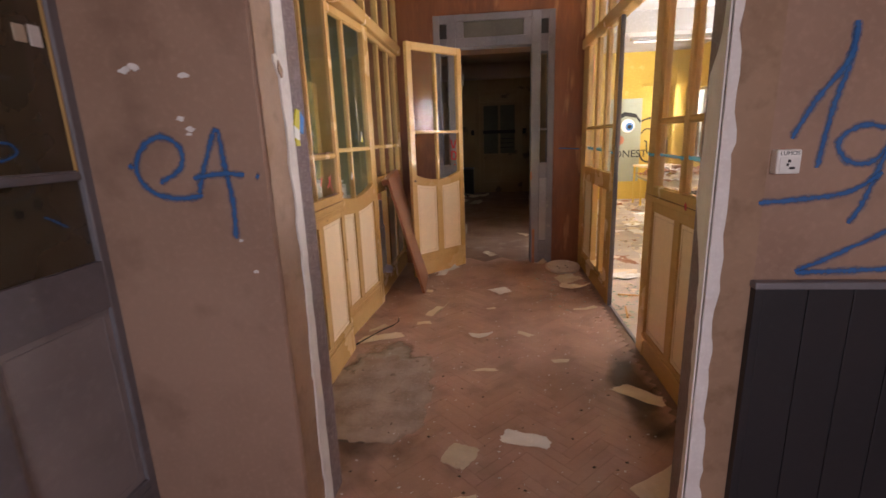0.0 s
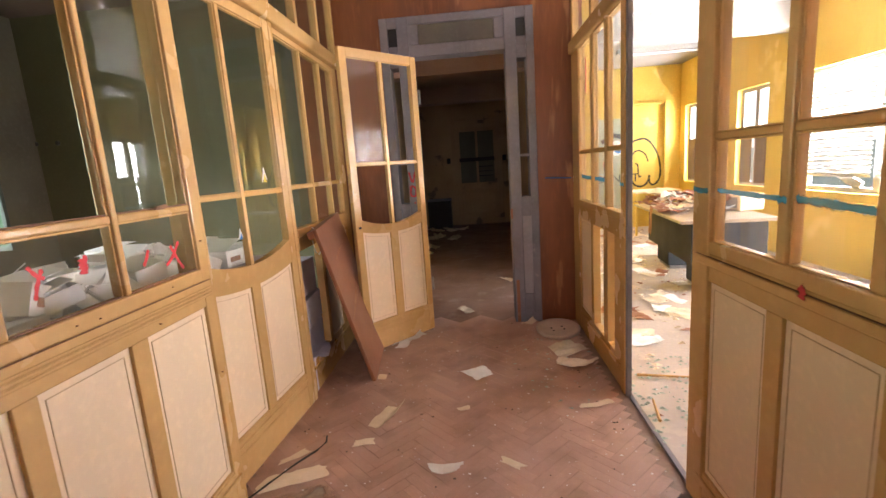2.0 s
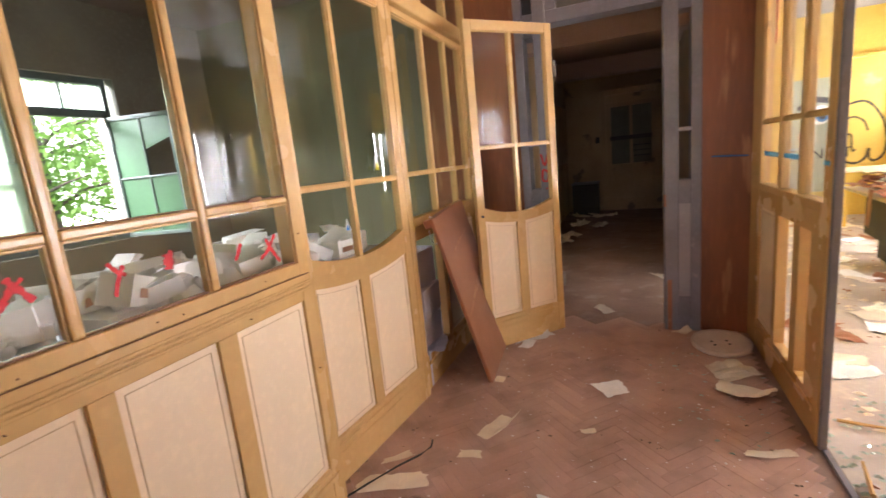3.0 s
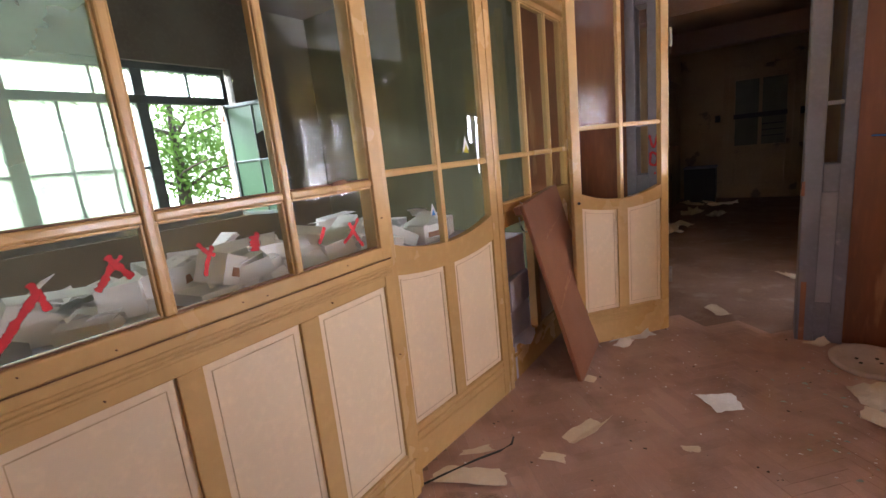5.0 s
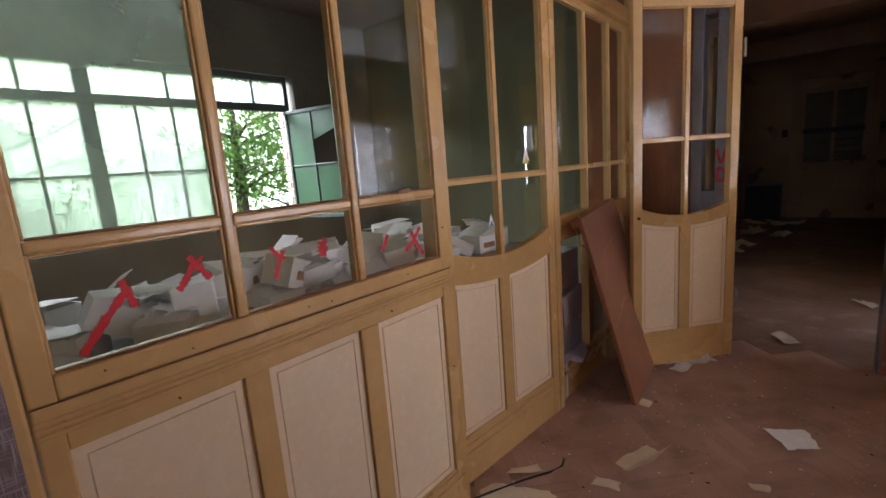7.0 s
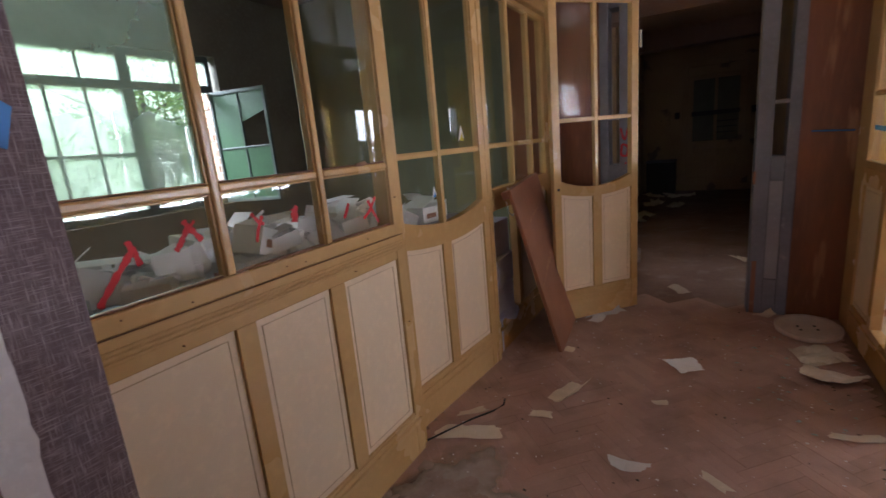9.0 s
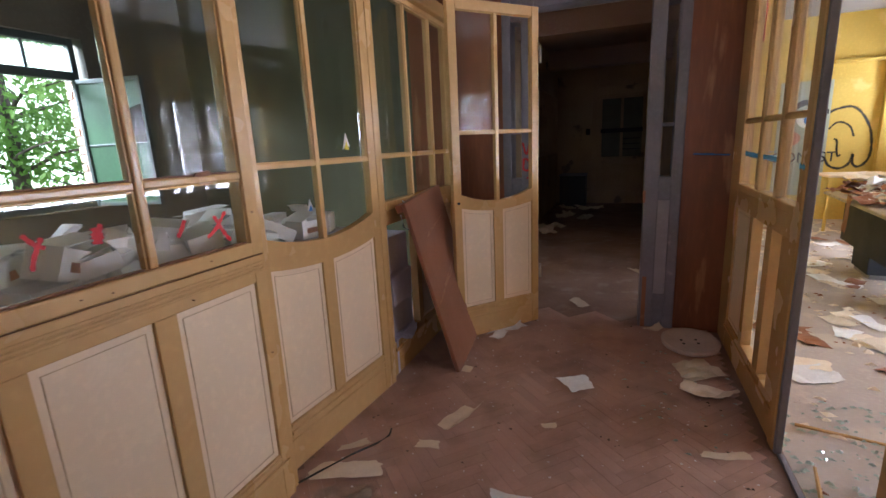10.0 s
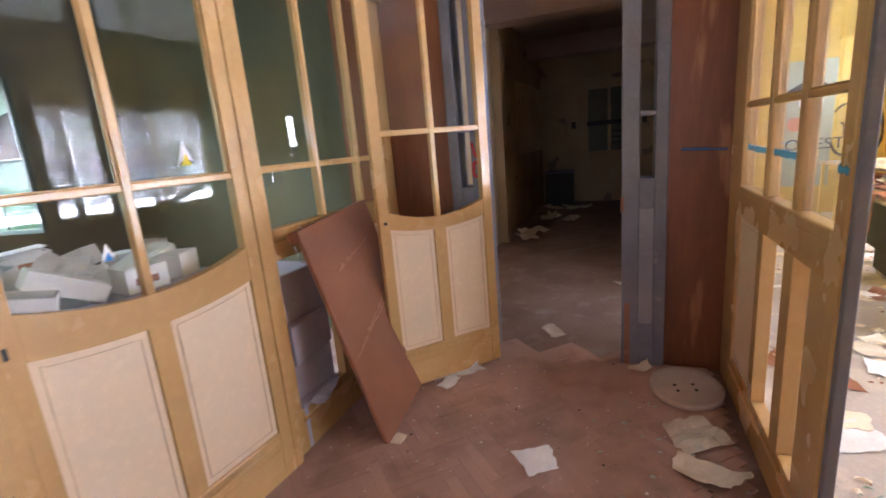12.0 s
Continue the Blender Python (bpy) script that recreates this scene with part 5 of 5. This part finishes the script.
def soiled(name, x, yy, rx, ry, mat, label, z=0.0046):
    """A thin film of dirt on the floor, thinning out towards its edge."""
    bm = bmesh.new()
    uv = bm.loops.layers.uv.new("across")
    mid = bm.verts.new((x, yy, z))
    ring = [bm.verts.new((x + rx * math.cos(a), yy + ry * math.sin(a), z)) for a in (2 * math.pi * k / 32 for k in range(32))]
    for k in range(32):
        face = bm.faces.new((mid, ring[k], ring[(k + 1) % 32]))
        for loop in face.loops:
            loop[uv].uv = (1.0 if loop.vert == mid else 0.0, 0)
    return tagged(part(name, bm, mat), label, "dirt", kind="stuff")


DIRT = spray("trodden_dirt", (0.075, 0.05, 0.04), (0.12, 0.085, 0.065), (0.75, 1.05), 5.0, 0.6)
DUST = spray("pale_plaster_dust", (0.5, 0.42, 0.34), (0.36, 0.28, 0.22), (0.8, 1.05), 6.5, 0.8)
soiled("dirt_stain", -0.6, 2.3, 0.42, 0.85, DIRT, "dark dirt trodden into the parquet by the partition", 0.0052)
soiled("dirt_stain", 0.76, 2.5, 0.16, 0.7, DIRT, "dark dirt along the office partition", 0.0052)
soiled("dust_stain", -0.58, 2.68, 0.36, 0.5, DUST, "pale plaster dust smeared on the parquet", 0.0062)


def crumbs(name, region, count, size, mat, seed, label, z=0.006):
    rnd = random.Random(seed)
    bm = bmesh.new()
    for _ in range(count):
        x, yy = rnd.uniform(region[0], region[1]), rnd.uniform(region[2], region[3])
        s = size * rnd.uniform(0.4, 1.3)
        a = rnd.uniform(0, 6.3)
        pts = []
        for k in range(4):
            ang = a + k * math.pi / 2 + rnd.uniform(-0.5, 0.5)
            pts.append((x + s * math.cos(ang), yy + s * rnd.uniform(0.35, 1) * math.sin(ang)))
        h = s * rnd.uniform(0.3, 0.7)
        lo = [bm.verts.new((p[0], p[1], z)) for p in pts]
        top = bm.verts.new((x, yy, z + h))
        bm.faces.new(lo[::-1])
        for k in range(4):
            bm.faces.new((lo[k], lo[(k + 1) % 4], top))
    return tagged(part(name, bm, mat), label, "debris", kind="stuff")


crumbs("plaster_crumbs", (-0.8, 0.88, 1.6, 4.95), 260, 0.0065, CARTON, 7, "white plaster crumbs over the parquet")
crumbs("plaster_crumbs", (-0.8, 0.88, 1.6, 4.95), 420, 0.0035, CARTON, 17, "fine white plaster specks over the parquet")
crumbs("dirt_crumbs", (-0.8, 0.88, 1.4, 4.95), 160, 0.008, BARK, 8, "dark dirt crumbs over the parquet")
SHARD = material("glass_shards", (0.5, 0.58, 0.52), (0.4, 0.5, 0.44), rough=0.06, scale=30, grain=90, bump=0.0, gloss=1.0)
crumbs("glass_shards", (0.93, 1.7, 3.2, 4.2), 260, 0.016, SHARD, 9, "broken glass shards by the threshold")
crumbs("glass_shards", (0.3, 0.88, 3.5, 4.6), 40, 0.012, SHARD, 12, "broken glass shards on the parquet")

# ---- green room things ----
bench = thing("worktop", pose(-1.3, 2.75, 0), "long grey worktop behind the partition piled with cartons", "worktop")
part("top", boxed((-0.38, -0.95, 0.87), (0.38, 0.95, 0.9), 0.004), GREY_PALE, bench)
for x, yy in ((-0.34, -0.9), (0.34, -0.9), (-0.34, 0.9), (0.34, 0.9)):
    part("leg", boxed((x - 0.025, yy - 0.025, 0), (x + 0.025, yy + 0.025, 0.87), 0.003), GREY, bench)


def carton(m, w, d, h, seed, label):
    rnd = random.Random(seed)
    c = thing("carton", m, label, "carton", "cartons on the worktop")
    t = 0.003
    bm = bmesh.new()
    box(bm, (-w / 2, -d / 2, 0), (w / 2, d / 2, t))
    box(bm, (-w / 2, -d / 2, t), (-w / 2 + t, d / 2, h))
    box(bm, (w / 2 - t, -d / 2, t), (w / 2, d / 2, h))
    box(bm, (-w / 2 + t, -d / 2, t), (w / 2 - t, -d / 2 + t, h))
    box(bm, (-w / 2 + t, d / 2 - t, t), (w / 2 - t, d / 2, h))
    part("body", bm, CARTON, c)
    f = part("flap", boxed((0, -d / 2, 0), (w * 0.96, d / 2, 0.002)), CARTON, c)
    f.matrix_local = pose(-w / 2, 0, h, 0, rnd.choice((0, -5, -22, 0)), 0)
    if rnd.random() < 0.4:
        part("print", boxed((-w * 0.3, -d / 2 - 0.001, h * 0.3), (w * 0.25, -d / 2, h * 0.6)), SCUFF, c, "faded reddish print")
    return c


rnd = random.Random(31)
spots = [(-1.06 - 0.16 * (i % 4) + rnd.uniform(-0.05, 0.05), 1.92 + 1.65 * (i // 4) / 10 + rnd.uniform(-0.06, 0.06)) for i in range(44)]
for i, (x, yy) in enumerate(spots):
    w, d, h = rnd.uniform(0.08, 0.2), rnd.uniform(0.07, 0.14), rnd.uniform(0.035, 0.09)
    tilt = rnd.choice((0, 0, 12, -18, 28)) if i % 3 else 0
    z = 0.9 + (0.5 * w * math.sin(radians(abs(tilt)))) + (0.05 if (i % 5 == 4 and x < -1.15) else 0)
    carton(pose(x, yy, z, 0, tilt, rnd.uniform(0, 180)), w, d, h, i, "open white carton, part crushed, on the worktop")
for i in range(18):
    w, d, h = rnd.uniform(0.1, 0.2), rnd.uniform(0.08, 0.13), rnd.uniform(0.05, 0.09)
    carton(pose(-1.05 - 0.25 * rnd.random(), 2.2 + 0.75 * i / 18, 0.955 + rnd.uniform(0, 0.02), rnd.uniform(-12, 12), rnd.uniform(-25, 25), rnd.uniform(0, 180)), w, d, h, 90 + i, "open white carton on top of the heap")
for i in range(16):
    scrap("paper_scrap", -1.1 - 0.4 * rnd.random(), 2.05 + 1.6 * rnd.random(), 0.16, 0.1, rnd.uniform(0, 180), "crumpled white paper among the cartons", CARTON, 200 + i, 0.05, 0.03, z=0.955, group="papers among the cartons")
stack = thing("file_stack", pose(-1.06, 4.03, 0), "stack of lilac-white archive boxes behind the partition", "boxes")
for i, (z0, z1, dx, a) in enumerate(((0.0, 0.22, 0.02, 4), (0.22, 0.40, 0.0, -3), (0.40, 0.58, 0.015, 5), (0.58, 0.8, -0.01, -2))):
    b = part("archive_box", boxed((-0.16, -0.16, 0), (0.16, 0.14, z1 - z0 - 0.003), 0.006), LILAC, stack)
    b.matrix_local = pose(dx, 0, z0, 0, 0, a)
scrap("paper_scrap", -0.93, 4.02, 0.2, 0.24, 12, "sagging lilac sheet at the broken panel", LILAC, 77, 0.02, 0.0, z=0.205)
for i, (x, z) in enumerate(((-3.75 + 0.0, 1.735), (-3.55, 1.73))):
    tagged(part("wall_plug", rod([(x + 0.15, 5.15, z), (x + 0.15, 5.135, z)], 0.018, 10), BLACK), "small dark fixing hole in the green wall", "plug", "fixings in the green wall")

# ---- garden ----
def tree(x, yy, crown, radius, height, leaves, seed, label):
    rnd = random.Random(seed)
    t = thing("tree", pose(x, yy, -0.25), label, "tree", "garden trees")
    bm = rod([(0, 0, 0), (0.05, 0.04, height * 0.4), (0.0, 0.1, height * 0.8), (0.05, 0.1, height * 1.2)], [0.13, 0.1, 0.07, 0.02], 10)
    for k in range(9):
        a = rnd.uniform(0, 6.3)
        z = height * rnd.uniform(0.35, 0.95)
        ln = radius * rnd.uniform(0.6, 1.0)
        p = [(0.03, 0.05, z)]
        for s in range(1, 5):
            p.append((0.03 + ln * s / 4 * math.cos(a + 0.12 * s), 0.05 + ln * s / 4 * math.sin(a + 0.12 * s), z + 0.32 * ln * s / 4 + rnd.uniform(-0.06, 0.06)))
        rod(p, [0.035, 0.026, 0.018, 0.012, 0.006], 6, bm)
    part("trunk", bm, BARK, t, "", True)
    centres = [(rnd.gauss(0, 0.45) * radius, rnd.gauss(0, 0.45) * radius, height * 0.85 + crown * rnd.gauss(0, 0.42)) for _ in range(70)]
    verts, faces = [], []
    for _ in range(leaves):
        c = rnd.choice(centres)
        p = Vector((c[0] + rnd.gauss(0, 0.17), c[1] + rnd.gauss(0, 0.17), max(0.1, c[2] + rnd.gauss(0, 0.15))))
        s = rnd.uniform(0.03, 0.06)
        r = Euler((rnd.uniform(-1.2, 1.2), rnd.uniform(-1.2, 1.2), rnd.uniform(0, 6.3))).to_matrix()
        b = len(verts)
        for q in ((-s, 0, 0), (0, -0.5 * s, 0.12 * s), (1.3 * s, 0, 0), (0, 0.5 * s, 0.12 * s)):
            verts.append(tuple(p + r @ Vector(q)))
        faces.append((b, b + 1, b + 2, b + 3))
    me = bpy.data.meshes.new("crown")
    me.from_pydata(verts, [], faces)
    me.materials.append(LEAF)
    ob = new("crown", me)
    ob.parent = t
    return t


tree(-6.3, 4.9, 1.4, 1.4, 2.3, 3300, 2, "leafy green garden tree outside the open window")
tree(-7.4, 2.6, 1.6, 1.7, 2.6, 1400, 3, "leafy green garden tree behind the milky panes")
tree(-7.2, 6.8, 1.6, 1.6, 2.4, 3200, 5, "leafy green garden tree by the wall")
# Glowing screen stands in for bright foliage and lights rooms through the window.
bd = bpy.data.materials.new("glowing_backdrop")
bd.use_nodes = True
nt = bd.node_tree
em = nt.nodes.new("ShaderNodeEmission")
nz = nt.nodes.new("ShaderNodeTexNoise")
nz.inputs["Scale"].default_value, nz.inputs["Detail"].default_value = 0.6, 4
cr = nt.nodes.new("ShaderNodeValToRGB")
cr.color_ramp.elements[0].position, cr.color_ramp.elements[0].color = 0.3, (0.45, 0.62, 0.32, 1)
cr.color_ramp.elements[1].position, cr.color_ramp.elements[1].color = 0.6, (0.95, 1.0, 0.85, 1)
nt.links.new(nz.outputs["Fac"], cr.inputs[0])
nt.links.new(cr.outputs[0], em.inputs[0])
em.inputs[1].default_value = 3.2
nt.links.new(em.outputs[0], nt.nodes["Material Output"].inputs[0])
structure("backdrop", boxed((-13.2, -12, -0.25), (-13, 20, 7)), bd, "glowing backdrop standing in for bright foliage and haze")

# ---- office things ----
DESK = pose(2.12, 7.08, 0, 0, 0, -96)
desk = thing("desk", DESK, "dark slate metal office desk strewn with papers", "desk")
part("desktop", boxed((-0.03, -0.03, 0.665), (1.68, 0.75, 0.695), 0.006), DESK_TOP, desk)
part("edge_trim", boxed((-0.036, -0.036, 0.67), (1.686, -0.03, 0.69), 0.002), STEEL, desk)
part("front_panel", boxed((0.1, 0.1, 0.27), (1.55, 0.12, 0.663), 0.004), DESK_GREEN, desk)
for x in (0.12, 1.12):
    part("pedestal", boxed((x, 0.2, 0.04), (x + 0.42, 0.72, 0.663), 0.008), DESK_GREEN, desk)
    for k in range(3):
        part("drawer", boxed((x + 0.02, 0.72, 0.08 + 0.19 * k), (x + 0.4, 0.735, 0.25 + 0.19 * k), 0.004), DESK_GREEN, desk)
    part("foot_trim", boxed((x + 0.01, 0.22, 0.0), (x + 0.41, 0.7, 0.04), 0.003), STEEL, desk)
rnd = random.Random(5)
for i in range(30):
    u, v = rnd.uniform(0.02, 1.1), rnd.uniform(0.06, 0.5)
    at = DESK @ Vector((u, v, 0))
    scrap("paper_scrap", at.x, at.y, rnd.uniform(0.2, 0.36), rnd.uniform(0.14, 0.24), rnd.uniform(0, 180), "loose sheet in the heap on the desk", (PAPER, BOARD, CARTON, BOARD)[i % 4], 300 + i, 0.04, 0.03, z=0.697 + 0.004 * i, group="papers on the desk")
strip = scrap("paper_strip", 0, 0, 0.09, 0.3, 0, "brown paper strip hanging over the desk's edge", BOARD, 340, 0.01, 0.0)
strip.matrix_world = DESK @ pose(0.78, -0.045, 0.6, 90, 8, 0)
crt = thing("desk_box", pose(2.72, 6.0, 0.697, 0, 0, -80), "cream plastic machine housing on the desk", "housing")
part("body", boxed((-0.16, -0.13, 0), (0.16, 0.13, 0.16), 0.02), CREAM, crt)
part("front_panel", boxed((-0.13, -0.134, 0.03), (0.13, -0.13, 0.13), 0.002), GREY_PALE, crt)
chair_frame = thing("side_table", pose(3.0, 9.0, 0), "small pale table with thin yellow legs by the far wall", "table")
part("tabletop", boxed((-0.35, -0.25, 0.68), (0.35, 0.25, 0.71), 0.005), CREAM, chair_frame)
for x in (-0.32, 0.32):
    for yy in (-0.22, 0.22):
        part("leg", boxed((x - 0.015, yy - 0.015, 0), (x + 0.015, yy + 0.015, 0.68), 0.003), YELLOW, chair_frame)
painting = thing("painted_board", pose(2.62, 9.78, 0), "pale green board with a painted eye and black letters", "board")
part("board", boxed((-0.3, 0, 0.35), (0.3, 0.02, 1.92), 0.004), material("pale_green_board", (0.42, 0.45, 0.34), (0.36, 0.39, 0.29), rough=0.6, scale=3, grain=40, bump=0.05), painting)
part("eye_white", rod([(0.05, -0.004, 1.42), (0.05, 0.0, 1.42)], 0.13, 24), CARTON, painting)
part("iris", rod([(0.08, -0.007, 1.4), (0.08, -0.004, 1.4)], 0.075, 20), bpy.data.materials["blue_print"], painting)
part("pupil", rod([(0.08, -0.01, 1.4), (0.08, -0.007, 1.4)], 0.04, 16), BLACK, painting)
part("lid_line", prism([(-0.2, 1.5), (0.0, 1.6), (0.2, 1.56), (0.28, 1.46), (0.28, 1.52), (0.18, 1.64), (-0.02, 1.68), (-0.22, 1.56)], -0.006, 0.0), BLACK, painting)
part("pink_patch", rod([(-0.1, -0.004, 1.15), (-0.1, 0.0, 1.15)], 0.09, 18), material("pink_print", (0.6, 0.25, 0.15), rough=0.6, scale=9, grain=40, bump=0), painting)
lettering("CONEST", 0.2, pose(2.28, 9.775, 0.82, 90, 0, 0), BLACK, "black letters CONEST on the painted board")
far_cab = thing("pipe_boxing", pose(2.05, 9.77, 0), "yellow pipe boxing on the far wall", "boxing")
part("head", boxed((0.85, -0.02, 2.12), (1.42, 0.03, 2.16), 0.005), YELLOW, far_cab)
part("post", boxed((1.42, -0.05, 0), (1.5, 0.03, 2.15), 0.005), YELLOW, far_cab)
lamp = thing("ceiling_lamp", pose(2.9, 8.35, 2.75), "unlit fluorescent batten on the white ceiling", "lamp")
part("housing", boxed((-0.65, -0.06, -0.06), (0.65, 0.06, 0), 0.006), WHITE, lamp)
part("tube", rod([(-0.6, 0, -0.08), (0.6, 0, -0.08)], 0.013, 10), CARTON, lamp)
crumbs("paper_bits", (1.05, 3.3, 3.9, 9.5), 520, 0.03, PAPER, 21, "fine torn paper and plaster litter on the office floor", 0.0)
crumbs("dirt_crumbs", (1.0, 3.3, 3.2, 9.5), 300, 0.018, BOARD, 22, "brown dirt and splinters on the office floor", 0.0)
rnd = random.Random(15)
for i in range(120):
    x, yy = rnd.uniform(1.05, 3.2), rnd.uniform(3.6, 9.5)
    if yy < 4.4 and rnd.random() < 0.7:
        continue
    scrap("paper_scrap", x, yy, rnd.uniform(0.08, 0.3), rnd.uniform(0.06, 0.2), rnd.uniform(0, 180), "torn sheet in the office litter", (PAPER, PAPER, CARTON, PAPER, BOARD)[i % 5], 400 + i, 0.012, rnd.choice((0, 0, 0.02)), z=0.0, group="office litter")
tagged(part("wood_stick", rod([(1.05, 3.95, 0.01), (1.5, 3.86, 0.012)], [0.008, 0.005], 6), OCHRE), "thin broken wooden strip on the office floor", "stick")
tagged(part("wood_stick", rod([(0.99, 3.45, 0.012), (1.02, 3.62, 0.03)], [0.009, 0.006], 6), OCHRE), "short wooden splinter at the threshold", "stick")
for i, (x, yy, s) in enumerate(((1.12, 4.15, 0.06), (1.16, 4.1, 0.045))):
    scrap("red_tape", x, yy, s, 0.03, 40 + 70 * i, "crumpled red and white tape on the office floor", SPRAY_RED, 600 + i, 0.03, 0.02, "tape", z=0.002)

# ---- back corridor things ----
crate = thing("crate", pose(-0.62, 11.1, 0), "dark crate standing at the corridor's end", "crate")
part("body", boxed((-0.24, -0.2, 0.0), (0.24, 0.2, 0.6), 0.01), BLACK, crate)
part("lid", boxed((-0.25, -0.21, 0.6), (0.25, 0.21, 0.63), 0.006), GREY, crate)
for i in range(10):
    scrap("paper_scrap", rnd.uniform(-0.9, -0.2), rnd.uniform(8.2, 10.8), rnd.uniform(0.12, 0.4), rnd.uniform(0.1, 0.3), rnd.uniform(0, 180), "pale rubbish on the back corridor floor", PAPER, 700 + i, 0.05, 0.03, z=0.0, group="rubbish in the back corridor")
for i in range(2):
    scrap("paper_scrap", rnd.uniform(0.0, 0.5), rnd.uniform(5.3, 7.5), 0.16, 0.1, rnd.uniform(0, 180), "pale scrap past the doorway", PAPER, 800 + i, 0.02, 0.01, z=0.0, group="rubbish in the back corridor")
stroke("red_paint_mark", [(-1.0, 0.0), (-0.9, 0.2)], 0.01, SPRAY_RED, lambda u, v, d: (-0.999 + d, 7.0 + u * 0.1, 1.2 + v * 0.1), None, "small red scrawl on the back corridor wall")

# ---- parquet blocks ----
BL, BW = 0.25, 0.05
cell, ratio = BW, 5
bm = boxed((0.0005, 0.0005, -0.008), (BL - 0.0005, BW - 0.0005, 0.004))
block_mesh = bpy.data.meshes.new("parquet_block")
bmesh.ops.recalc_face_normals(bm, faces=bm.faces)
bm.to_mesh(block_mesh)
bm.free()
block_mesh.materials.append(PARQUET)
cross_mesh = block_mesh.copy()
cross_mesh.materials.clear()
cross_mesh.materials.append(PARQUET_CROSS)
spin = Matrix.Rotation(radians(45), 4, "Z")
rnd = random.Random(77)
near, rest = [], []
for gy in range(-150, 151):
    for k in range(-14, 15):
        for upright in (False, True):
            if not upright:
                x, yy, a = (gy + 2 * ratio * k) * cell, gy * cell, 0.0
            else:
                x, yy, a = (gy + 1) * cell, (gy - 2 * ratio + 1 - 2 * ratio * k) * cell, 90.0
            m = spin @ pose(x, yy, rnd.uniform(-0.0006, 0.0004), 0, 0, a)
            c = m @ Vector((BL / 2, BW / 2, 0))
            cx, cy = c.x, c.y + 3.0
            if not (-0.93 < cx < 0.88 and 1.0 < cy < 5.1):
                continue
            m = Matrix.Translation((0, 3.0, 0)) @ m
            (near if 2.0 < cy < 4.65 else rest).append((m, upright))
near.sort(key=lambda n: abs((n[0] @ Vector((BL / 2, BW / 2, 0))).y - 3.4))
rest += near[300:]
for m, upright in near[:300]:
    ob = new("parquet_block", cross_mesh if upright else block_mesh)
    ob.parent = floor
    ob.matrix_world = m
verts, faces = [], []
kinds = []
for m, upright in rest:
    kinds += [int(upright)] * len(block_mesh.polygons)
    b = len(verts)
    verts += [tuple(m @ v.co) for v in block_mesh.vertices]
    faces += [tuple(b + i for i in p.vertices) for p in block_mesh.polygons]
me = bpy.data.meshes.new("parquet_blocks")
me.from_pydata(verts, [], faces)
me.materials.append(PARQUET)
me.materials.append(PARQUET_CROSS)
me.polygons.foreach_set("material_index", kinds)
ob = new("parquet_blocks", me)
ob.parent = floor
tagged(ob, "worn herringbone parquet blocks", kind="stuff")
